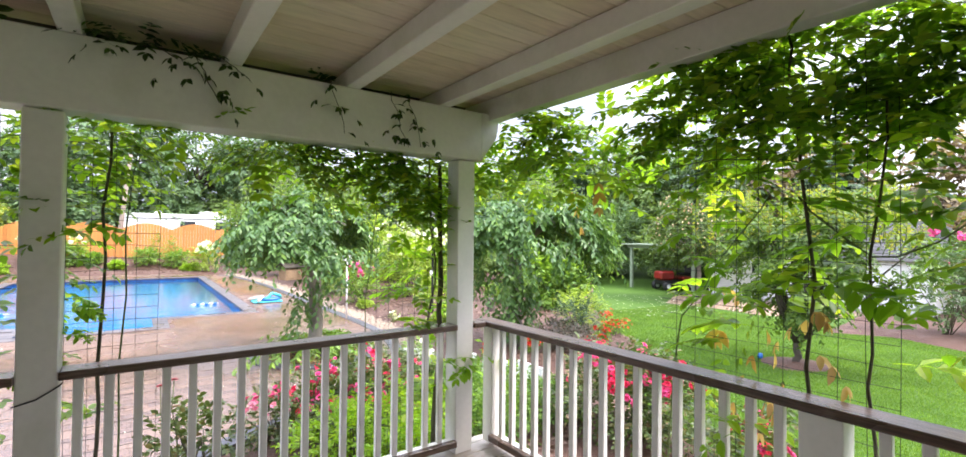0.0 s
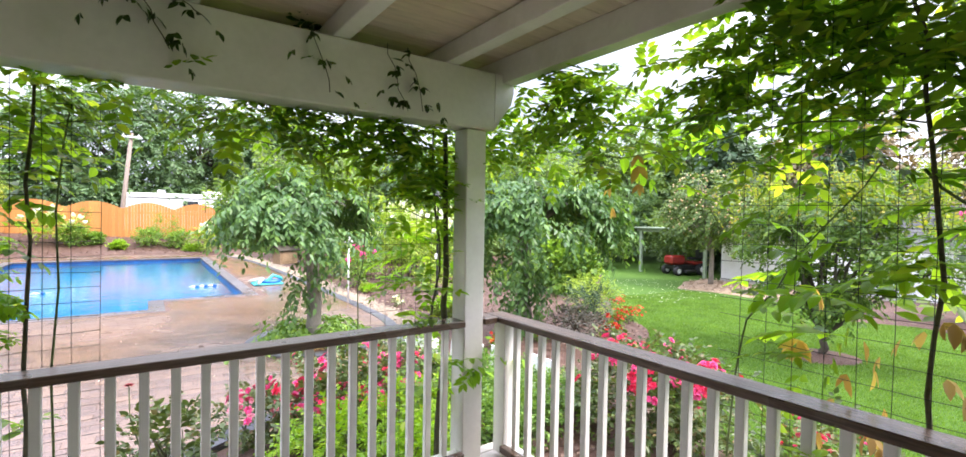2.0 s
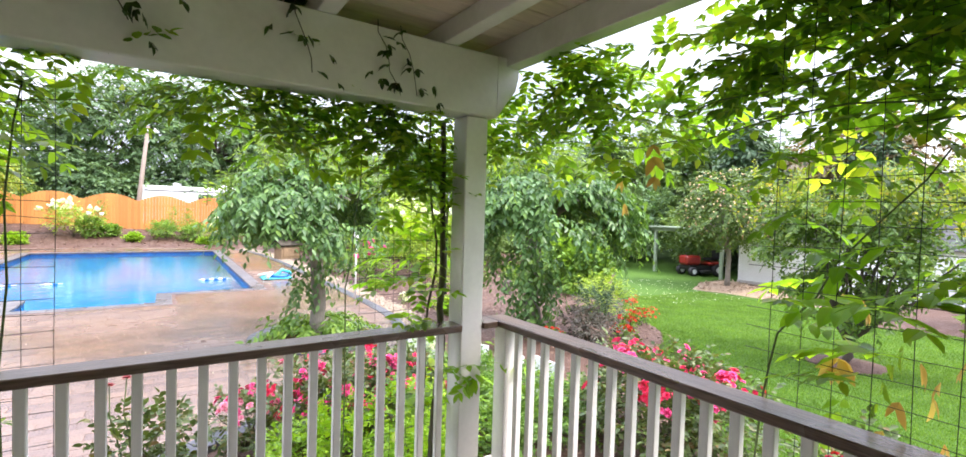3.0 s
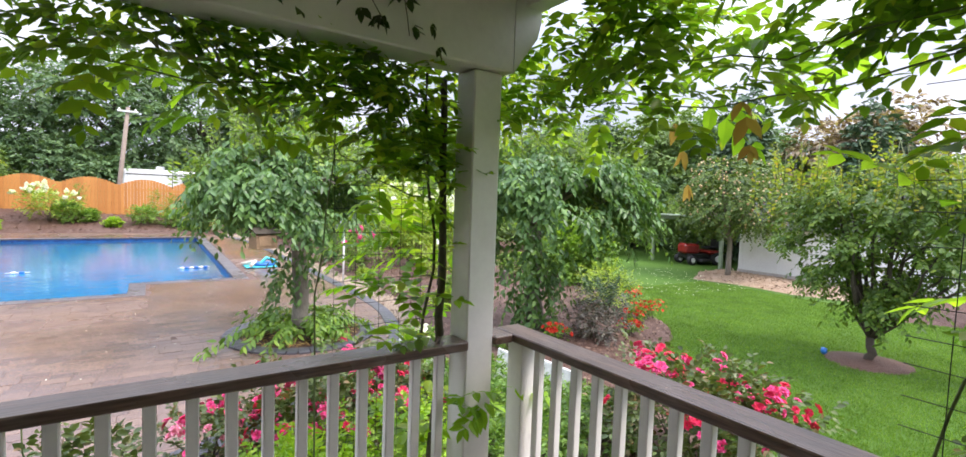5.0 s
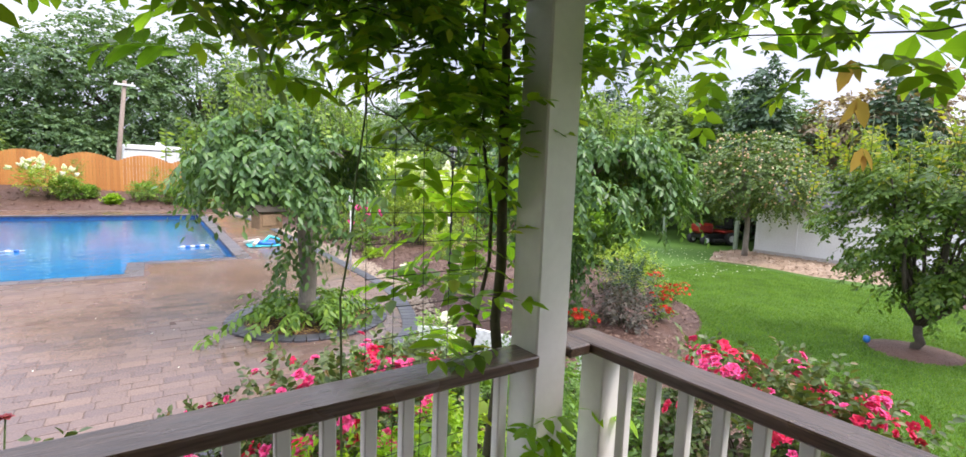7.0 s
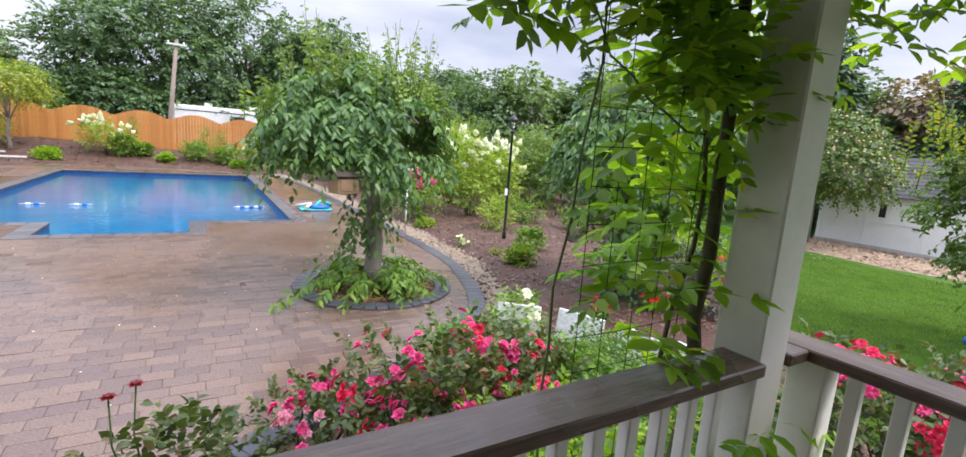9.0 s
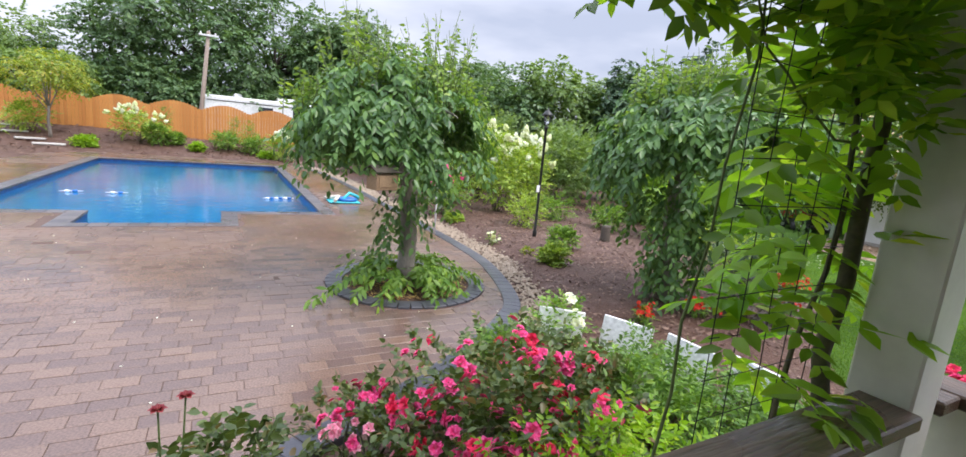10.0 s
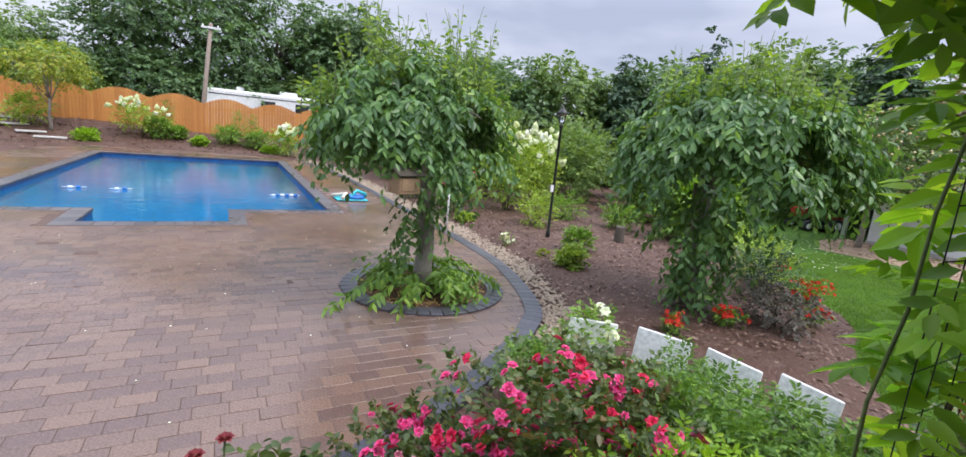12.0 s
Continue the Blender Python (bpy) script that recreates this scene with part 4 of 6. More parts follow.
for c in Pf:
    q = len(fv)
    fv += [tuple(c + np.array(d) * 0.042) for d in ((1, 0, 0), (-1, 0, 0), (0, 1, 0), (0, -1, 0), (0, 0, 1), (0, 0, -1))]
    ff += [(q + a, q + b, q + e) for a, b, e in ((0, 2, 4), (2, 1, 4), (1, 3, 4), (3, 0, 4), (2, 0, 5), (1, 2, 5), (3, 1, 5), (0, 3, 5))]
M["fruit"] = surface("pale_fruit", (0.5, 0.42, 0.2), (0.62, 0.5, 0.26), (0.55, 0.3, 0.14), rough=0.4, scale=6, fine=40, bump=0.05, vary="island")
tagged(raw("fruit", fv, ff, M["fruit"], crab, "small yellowish crab apples"), kind="stuff")


def flower_mesh(name, r, layers, seed):
    rng = np.random.default_rng(seed)
    pos, tip, up, L = [], [], [], []
    for k in range(layers):
        n = 6 if k < layers - 1 else 4
        lift = 0.15 + 0.55 * k
        for i in range(n):
            a = math.tau * (i + 0.5 * (k % 2)) / n + rng.normal(0, 0.1)
            d = np.array([math.cos(a), math.sin(a), lift])
            pos.append(d * np.array([0.12, 0.12, 0]) * r)
            tip.append(d)
            up.append([-math.cos(a) * lift, -math.sin(a) * lift, 1])
            L.append(r * (1.0 - 0.2 * k))
    v, f = blades(np.array(pos), np.array(tip), np.array(up), np.array(L), np.array(L) * 0.95)
    me = bpy.data.meshes.new(name)
    me.from_pydata(v.tolist(), [], f.tolist())
    return me


def flower_set(mats, r=0.034, layers=3):
    out = []
    for i, m in enumerate(mats):
        me = flower_mesh("flower", r * (0.9 + 0.1 * (i % 3)), layers, i)
        me.materials.append(m)
        out.append(me)
    return out


def shrub(name, at, r, h, n, leaf, leaf_mat, label, seed, category="shrub", wide=0.5, blooms=None, count=0, per=10, stems=9, group="", droop=0.2,
          bloom_top=1.3, cluster=3, simple=False, flat=1.0, bloom_name="flower", twig=None, flowers_to=(-0.15, -0.3)):
    """A bush that grows from the ground: stems, a leafy mass with gaps, and flowers in bunches at its skin."""
    rng = np.random.default_rng(seed)
    x, y = at[:2]
    z = at[2] if len(at) > 2 else float(ground_z(x, y)) + 0.14
    o = root(name, label, category, group)
    rr = r if hasattr(r, "__len__") else (r, r * flat)
    blobs = [(x, y, z + h * 0.5, rr[0] * 0.75, rr[1] * 0.75, h * 0.42)]
    for i in range(5):
        a = rng.uniform(0, math.tau)
        blobs.append((x + rr[0] * 0.5 * math.cos(a), y + rr[1] * 0.5 * math.sin(a), z + h * rng.uniform(0.4, 0.68), rr[0] * 0.45, rr[1] * 0.45, h * 0.3))
    P, out, C = in_blobs(rng, n, blobs, 0.3)
    P[:, 2] = np.maximum(P[:, 2], z + 0.03)
    D = out + np.array([0, 0, 0.5]) + rng.normal(0, 0.4, out.shape)
    foliage("leaves", sprays(rng, P, D, (twig or min(0.3, h * 0.35)) * rng.uniform(0.7, 1.2, n), per, leaf, wide, droop, hang=0.15, simple=simple), leaf_mat, o)
    bm = bmesh.new()
    for e in P[rng.choice(n, min(stems, n), replace=False)]:
        tube(wander(rng, (x + rng.normal(0, 0.06), y + rng.normal(0, 0.06), z - 0.06), e, 3, 0.03), [0.012, 0.01, 0.007, 0.004], 5, bm)
    tagged(part("woody_base", bm, M["stem"], o), kind="stuff")
    if blooms:
        made = 0
        tries = 0
        while made < count and tries < count * 6:
            tries += 1
            b = blobs[rng.integers(len(blobs))]
            d = unit(rng.normal(0, 1, 3) + np.array([*flowers_to, bloom_top]))
            if d[2] < 0.25:
                continue
            c = np.array(b[:3]) + d * np.array(b[3:]) * 1.18
            mesh = blooms[rng.integers(len(blooms))]
            for _ in range(rng.integers(1, cluster + 1)):
                f = new(bloom_name, mesh)
                f.parent = o
                q = c + rng.normal(0, 0.035, 3)
                f.matrix_local = Matrix.Translation(q) @ Vector(d + rng.normal(0, 0.35, 3)).to_track_quat("Z", "Y").to_matrix().to_4x4() @ Matrix.Scale(rng.uniform(0.75, 1.25), 4)
                made += 1
    return o


reds = flower_set([M["hot"], M["pink"], M["hot"], M["pink"]], 0.029)
rose_blooms = flower_set([M["pink"], M["rose_red"], M["pink"], M["rose_red"], M["pink"]], 0.034)
whites = flower_set([M["bloom_white"]], 0.042)
scarlets = flower_set([M["scarlet"]], 0.03)


def panicle(mat, r=0.075):
    rng = np.random.default_rng(8)
    bm = bmesh.new()
    bmesh.ops.create_icosphere(bm, subdivisions=3, radius=1)
    for v in bm.verts:
        t = (v.co.z + 1) / 2
        k = r * (0.35 + 0.75 * (1 - t)) * min(1, t * 5 + 0.3) * rng.uniform(0.62, 1.3)
        v.co = (v.co.x * k, v.co.y * k, t * r * 2.3 + rng.normal(0, r * 0.08))
    me = bpy.data.meshes.new("panicle")
    bm.to_mesh(me)
    bm.free()
    me.materials.append(mat)
    return me


panicles = [panicle(M["bloom_white"]), panicle(M["bloom_pale"])]
pale_heads = [panicle(M["bloom_pale"], 0.095), panicle(M["bloom_white"], 0.085)]

# the bed below the porch rail
shrub("rose_bush", (1.78, 4.62, -0.42), (0.9, 0.78), 0.76, 620, 0.055, M["rose_leaf"], "rose bush covered in pink and crimson blooms below the rail", 31, "rose bush", 0.62, rose_blooms, 250, 11, 26, cluster=5, bloom_top=1.0, flowers_to=(-0.3, 0.05))
shrub("rose_bush", (1.02, 4.74, -0.42), (0.42, 0.4), 0.5, 150, 0.045, M["rose_leaf"], "low rose bush with bright pink blooms at the bed edge", 32, "rose bush", 0.62, flower_set([M["pink"], M["pale_pink"], M["pink"]], 0.029), 60, 11, 12, cluster=6)
shrub("rose_bush", (3.95, 2.98, -0.45), (0.62, 0.78), 0.94, 480, 0.055, M["rose_leaf"], "rose bush with crimson blooms beside the side railing", 33, "rose bush", 0.62, rose_blooms, 230, 11, 18, cluster=6, bloom_top=0.9)
shrub("rose_bush", (3.7, 1.55, -0.45), (0.55, 0.6), 0.72, 220, 0.05, M["rose_leaf"], "rose bush with scattered red blooms beside the side railing", 34, "rose bush", 0.62, reds, 50, 11, 12, cluster=5)
shrub("rose_bush", (3.2, 0.2, -0.42), (0.5, 0.7), 0.6, 200, 0.05, M["rose_leaf"], "rose bush with a few pink blooms beside the side railing", 35, "rose bush", 0.62, reds, 26, 11, 12)
shrub("rose_bush", (0.36, 4.5, -0.45), (0.36, 0.33), 0.62, 95, 0.062, M["rose_leaf"], "young rose bush with tall stems and faded dark blooms", 36, "rose bush", 0.6, None, 0, 9, 12)
spent = root("faded_rose", "tall thorny rose with faded dark red blooms", "rose")
M["faded"] = petal("faded_petal", (0.22, 0.02, 0.03), (0.3, 0.045, 0.05), 0.15)
faded = flower_set([M["faded"]], 0.034)
bm = bmesh.new()
for a, b in (((0.2, 4.4, -0.42), (0.11, 4.4, 0.38)), ((0.22, 4.42, -0.42), (0.2, 4.42, 0.41))):
    tube(wander(np.random.default_rng(3), a, b, 4, 0.015), [0.007, 0.006, 0.005, 0.004, 0.004], 5, bm)
    f = new("flower", faded[0])
    f.parent = spent
    f.location = b
part("stem", bm, M["green_stem"], spent)
for i, (sx, sy, sr, sh) in enumerate(((1.4, 3.82, 0.48, 0.66), (2.02, 3.85, 0.46, 0.66), (1.75, 3.45, 0.4, 0.55), (2.75, 3.6, 0.42, 0.5))):
    shrub("lime_shrub", (sx, sy, -0.44), sr, sh, 230, 0.05, M["lime"] if i < 3 else M["perennial"], "low shrub with bright yellow-green leaves under the rail", 40 + i, "shrub", 0.42, None, 0, 12, 14, "shrubs under the rail")
for i, (sx, sy, sr, sh, m) in enumerate(((2.75, 4.45, 0.45, 0.55, "perennial"), (2.8, 4.9, 0.4, 0.44, "perennial"), (3.1, 4.3, 0.45, 0.46, "perennial"), (3.55, 3.7, 0.45, 0.42, "perennial"), (3.1, 3.7, 0.4, 0.45, "perennial"), (2.62, 5.5, 0.3, 0.36, "perennial"), (3.18, 5.0, 0.3, 0.48, "perennial"), (3.38, 4.6, 0.3, 0.48, "perennial"), (3.52, 4.12, 0.3, 0.48, "perennial"), (2.35, 5.5, 0.35, 0.4, "perennial"))):
    shrub("perennial_clump", (sx, sy, -0.42), sr, sh, 190 if sr > 0.3 else 80, 0.055, M[m], "leafy green perennial clump before white panels", 50 + i, "plant", 0.4, None, 0, 11, 12, "perennials in the bed")
shrub("white_rose_bush", (3.0, 5.7, -0.42), 0.28, 0.52, 110, 0.045, M["shrub"], "small bush with large white blooms at the bed edge", 60, "rose bush", 0.6, whites, 16, 10, 8)
for i, (sx, sy, sr) in enumerate(((5.4, 6.0, 0.2), (4.45, 5.95, 0.12), (6.65, 5.72, 0.22), (8.3, 6.62, 0.34), (8.0, 6.4, 0.24), (9.3, 7.6, 0.3), (7.5, 6.25, 0.24))):
    shrub("red_flower_clump", (sx, sy), sr, 0.24, 60, 0.04, M["shrub"], "low clump of scarlet bedding flowers on mulch", 62 + i, "flowers", 0.5, scarlets, 34, 8, 6, "scarlet bedding flowers")
shrub("dusty_shrub", (5.95, 5.75), 0.42, 0.55, 190, 0.05, M["dusty"], "dull grey-purple leafed shrub on mulch", 70, "shrub", 0.55, None, 0, 10, 10)
shrub("evergreen_shrub", (7.3, 6.75), 0.5, 0.75, 230, 0.05, M["conifer"], "dark low evergreen shrub beside the weeping tree", 71, "shrub", 0.35, None, 0, 12, 8)
shrub("evergreen_shrub", (8.1, 7.4), 0.55, 0.8, 260, 0.06, M["fresh"], "rounded yellowish green shrub at the lawn edge", 72, "shrub", 0.4, None, 0, 12, 8)
for i, (sx, sy, sr, sh) in enumerate(((6.55, 11.75, 0.48, 0.78), (8.15, 12.6, 0.5, 0.66), (5.85, 9.35, 0.27, 0.42), (5.0, 8.4, 0.22, 0.36), (8.8, 11.4, 0.5, 0.6), (9.6, 9.6, 0.6, 0.8), (4.95, 12.2, 0.2, 0.2), (5.1, 15.5, 0.5, 0.7))):
    shrub("green_shrub", (sx, sy), sr, sh, 190, 0.06, M["fresh"] if i % 3 == 0 else M["shrub"], "rounded green shrub on bark mulch", 80 + i, "shrub", 0.5, None, 0, 10, 8, "shrubs on the mulch bed")
shrub("pale_flower_clump", (4.8, 10.05), 0.14, 0.2, 30, 0.03, M["shrub"], "small clump of pale pink-white flowers on mulch", 90, "flowers", 0.5, whites, 14, 8, 4)
shrub("copper_plant", (4.95, 9.1), 0.13, 0.14, 40, 0.035, M["bronze"], "tiny copper-leafed plant on mulch", 91, "plant", 0.5, None, 0, 8, 4)
for i, (sx, sy, sh) in enumerate(((6.9, 13.6, 2.3), (8.3, 14.6, 2.1), (7.6, 16.2, 2.5), (5.9, 15.2, 1.8), (9.4, 15.8, 2.4))):
    shrub("white_hydrangea", (sx, sy), 0.75, sh, 330, 0.11, M["fresh"], "tall hydrangea with white flower heads behind the lamp", 95 + i, "hydrangea", 0.55, panicles, 46, 9, 12, "white hydrangeas", simple=True)
shrub("pink_shrub", (5.2, 13.2), 0.55, 1.1, 170, 0.09, M["shrub"], "shrub with dusky red flower heads on mulch", 105, "shrub", 0.5, [panicle(M["pink"], 0.07)], 16, 9, 8, simple=True)
for i, (sx, sy, sr, sh, m) in enumerate(((11.2, 12.6, 1.2, 2.0, "shrub"), (13.6, 14.8, 1.4, 2.6, "wood_leaf_2"), (11.0, 16.6, 1.5, 2.8, "wood_leaf_2"), (16.2, 17.2, 1.6, 3.0, "shrub"), (13.5, 19.0, 1.8, 3.4, "wood_leaf_2"),
                                         (9.0, 19.5, 1.6, 3.0, "fresh"), (6.4, 19.8, 1.4, 2.4, "wood_leaf_2"), (6.2, 24.0, 1.6, 2.6, "shrub"), (11.5, 23.0, 2.0, 3.6, "wood_leaf_2"), (19.0, 17.0, 1.7, 3.2, "shrub"),
                                         (21.5, 14.0, 1.7, 3.0, "wood_leaf_2"), (23.0, 10.5, 1.6, 3.4, "wood_leaf"), (8.0, 28.0, 2.0, 3.2, "shrub"), (9.8, 9.9, 0.8, 1.4, "shrub"), (22.0, 17.5, 2.0, 4.4, "wood_leaf"))):
    shrub("tall_shrub", (sx, sy), sr, sh, 620, 0.16, M[m], "tall leafy green shrub in the border behind", 110 + i, "shrub", 0.5, None, 0, 9, 10, "tall shrubs behind", simple=True, twig=0.5)

# plants before the fence
for i, (sx, sy, sr, sh, kind) in enumerate(((2.95, 28.7, 0.75, 1.5, "h"), (-3.3, 31.2, 1.2, 1.7, "h"), (0.4, 31.0, 0.8, 0.9, "g"), (1.9, 30.5, 0.75, 0.9, "g"), (2.3, 29.4, 0.5, 0.4, "l"), (-0.9, 30.5, 0.4, 0.4, "l"),
                                            (-5.2, 29.9, 0.5, 0.5, "l"), (-1.9, 31.3, 0.45, 0.6, "g"), (-2.6, 31.2, 0.6, 1.0, "g"), (4.6, 30.0, 0.6, 0.9, "g"), (-8.0, 27.5, 1.0, 1.6, "s"), (-7.4, 31.5, 0.9, 1.5, "s"), (-10.5, 26.5, 1.3, 1.9, "s"),
                                            (5.2, 27.2, 0.7, 0.8, "g"), (-8.6, 22.0, 0.8, 0.6, "g"))):
    mm = {"h": M["fresh"], "g": M["shrub"], "l": M["lime"], "s": M["fresh"]}[kind]
    lab = {"h": "hydrangea with creamy white flower heads before the fence", "g": "dark green shrub before the wooden fence", "l": "low bright green mound before the fence", "s": "bushy shrub with pale leaves beside the fence"}[kind]
    shrub("hydrangea" if kind == "h" else "border_shrub", (sx, sy, float(ground_z(sx, sy)) + 0.1), sr, sh, 260, 0.11, mm, lab, 140 + i, "hydrangea" if kind == "h" else "shrub", 0.5,
          pale_heads if kind == "h" else None, 44, 9, 8, "plants before the fence", simple=True)
for i, (sx, sy, sh) in enumerate(((-2.3, 32.4, 1.7), (0.9, 32.4, 1.6), (1.5, 31.8, 1.5))):
    shrub("young_conifer", (sx, sy, float(ground_z(sx, sy)) + 0.1), 0.3, sh, 130, 0.08, M["shrub"], "slim young tree before the wooden fence", 160 + i, "tree", 0.3, None, 0, 10, 4, "young trees by the fence", simple=True)
tree("fence_tree", (-6.6, 31.0, -0.1), (-6.6, 31.0, 1.3), 0.06, [(-6.7, 31.0, 2.7, 1.5, 1.3, 0.6), (-6.4, 31.0, 3.2, 0.9, 0.9, 0.5)], 420, 0.5, 9, 0.15, M["bronze"], M["bark"],
     "small vase-shaped tree with yellow-green leaves before the fence", 165, simple=True, limbs=14)
shrub("hibiscus_shrub", (15.6, 2.7), 1.1, 2.4, 420, 0.1, M["wood_leaf"], "dark shrub with pink blooms at the lawn's far side", 170, "shrub", 0.55, [panicle(M["pink"], 0.1)], 18, 9, 10, simple=True)
for i, (sx, sy, sr, sh) in enumerate(((16.5, 0.2, 1.6, 2.6), (17.5, -2.5, 1.8, 3.0), (20.5, 3.2, 1.8, 3.6))):
    shrub("tall_shrub", (sx, sy), sr, sh, 520, 0.15, M["purple_leaf"] if i != 1 else M["wood_leaf"], "tall dull purple-leafed shrub beyond the lawn", 172 + i, "shrub", 0.5, None, 0, 9, 10, "tall shrubs behind", simple=True, twig=0.5)


def wood_tree(x, y, h, r, mat, seed, label, conifer=False):
    rng = np.random.default_rng(seed)
    z = float(ground_z(x, y)) - 0.05
    if conifer:
        blobs = [(x, y, z + h * u, r * (1.05 - u), r * (1.05 - u), h * 0.09) for u in np.linspace(0.15, 0.97, 10)]
        n = 900
    else:
        blobs = [(x, y, z + h * 0.6, r * 0.75, r * 0.75, h * 0.28)]
        for _ in range(12):
            a, u = rng.uniform(0, math.tau), rng.uniform(0.16, 0.9)
            q = r * (0.75 if u < 0.65 else 0.45)
            blobs.append((x + q * math.cos(a), y + q * math.sin(a), z + h * u, r * rng.uniform(0.3, 0.48), r * rng.uniform(0.3, 0.48), h * rng.uniform(0.09, 0.15)))
        n = 1350
    tree("woodland_tree", (x, y, z), (x, y, z + h * 0.45), h * 0.022, blobs, n, 0.16 * r + 0.35, 10, 0.235 + 0.011 * h, mat, M["bark_dark"], label, seed,
         simple=True, limbs=16, group="woodland trees", shell=0.55, droop=0.3)


WOODS = [(-24, 46, 7, 5, 0), (-18, 49, 7.5, 5, 1), (-12.5, 44, 6.4, 4, 1), (-7.5, 46, 8.2, 4.2, 0), (-1.5, 45, 13, 4.8, 0), (4.0, 46, 13.5, 4.8, 0), (9.5, 44, 10.5, 4.2, 0), (14, 46, 9, 4.6, 1), (20, 43, 8.5, 4.6, 0),
         (-15, 41, 4.6, 3.2, 0), (-9.5, 40.5, 4.2, 3.0, 1), (-4, 42.5, 5.0, 3.2, 0), (1.5, 43.5, 5.2, 3.2, 0), (7, 43, 5.0, 3.2, 1), (12, 40, 5.0, 3.2, 0), (-21, 40, 5, 3.2, 1),
         (10.5, 30, 6.4, 3.2, 1), (14.5, 28.5, 6.8, 3.2, 0), (18, 27, 7.2, 3.3, 1), (21.5, 24, 7.6, 3.3, 0), (25, 20, 8.2, 3.4, 1), (27.5, 15.5, 8.6, 3.4, 0), (29, 10, 8.0, 3.4, 3), (29, 4, 8, 3.6, 3), (27, -2, 7.5, 3.6, 3), (24, -7, 7.5, 3.6, 0),
         (24, 13, 8.6, 2.0, 2), (22.5, 20.5, 8.4, 2.0, 2), (26, 8.5, 7.6, 2.2, 2), (19.5, 23, 7.2, 1.8, 2), (30, 30, 9, 5, 0), (-32, 40, 9, 5, 1), (33, 20, 10, 5, 0)]
for i, (wx_, wy_, wh, wr, wk) in enumerate(WOODS):
    wood_tree(wx_, wy_, wh, wr, [M["wood_leaf"], M["wood_leaf_2"], M["conifer"], M["purple_leaf"]][wk], 200 + i,
              ["tall dark green deciduous tree beyond the garden", "leafy mid-green tree beyond the garden", "dark pointed conifer among the trees", "dull purple-leafed tree beyond the lawn"][wk], wk == 2)


# ---- vines and wire trellis ----
def trellis(axis, at, lo, hi, z0, z1, gap, rise, label):
    r = root("wire_trellis", label, "trellis")
    rng = np.random.default_rng(int(abs(lo) * 100))
    n = int((hi - lo) / gap) + 1
    for i in range(n):
        u = lo + i * gap
        a = [((u + rng.normal(0, 0.003), at + rng.normal(0, 0.004), z) if axis == "x" else (at + rng.normal(0, 0.004), u + rng.normal(0, 0.003), z)) for z in np.linspace(z0, z1, 5)]
        part("wire", tube(a, 0.0013, 4), M["wire"], r)
    for i in range(int((z1 - z0) / rise) + 1):
        z = z0 + i * rise
        a = [((u, at + 0.003, z + rng.normal(0, 0.003)) if axis == "x" else (at + 0.003, u, z + rng.normal(0, 0.003))) for u in np.linspace(lo, hi, 4)]
        part("wire", tube(a, 0.0013, 4), M["wire"], r)
    return r


trellis("x", 3.0, -0.34, 0.04, -0.1, 2.12, 0.095, 0.064, "dark welded wire trellis panel beside a porch post")
trellis("x", 3.03, 1.28, 1.78, -0.1, 2.12, 0.1, 0.1, "dark welded wire trellis panel beside the corner post")
trellis("y", 2.235, 0.46, 1.45, 0.0, 2.42, 0.1, 0.078, "dark welded wire trellis panel along the side railing")
trellis("x", 3.0, -1.0, -0.52, -0.1, 2.12, 0.085, 0.1, "dark welded wire trellis panel beside a porch post")


def leaf_piece(seed, leaf=0.1, pairs=5, length=0.32):
    """One compound leaf: a stalk with paired leaflets, along +x."""
    rng = np.random.default_rng(seed)
    v, f = sprays(rng, np.zeros((1, 3)), np.array([[1.0, 0, 0.15]]), length, pairs * 2, leaf, 0.5, 0.25, 0.85, 0.1, pinnate=True, start=0.3)
    bm = bmesh.new()
    vs = [bm.verts.new(p) for p in v]
    for t in f:
        bm.faces.new([vs[i] for i in t])
    hub = [bm.verts.new((0, 0, 0))] + [vs[i] for i in range(0, len(vs), 7)]
    for p, q in zip(hub, hub[1:]):
        side = bm.verts.new((p.co + q.co) / 2 + Vector((0, 0, 0.004)))
        if (p.co - q.co).length > 1e-5:
            bm.faces.new((p, q, side))
    bmesh.ops.remove_doubles(bm, verts=bm.verts, dist=1e-5)
    me = bpy.data.meshes.new("leaf")
    bm.to_mesh(me)
    bm.free()
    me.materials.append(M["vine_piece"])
    return me


LEAVES = [leaf_piece(300 + i, 0.095 + 0.006 * (i % 4), 3 + i % 3, 0.25 + 0.02 * (i % 4)) for i in range(8)]


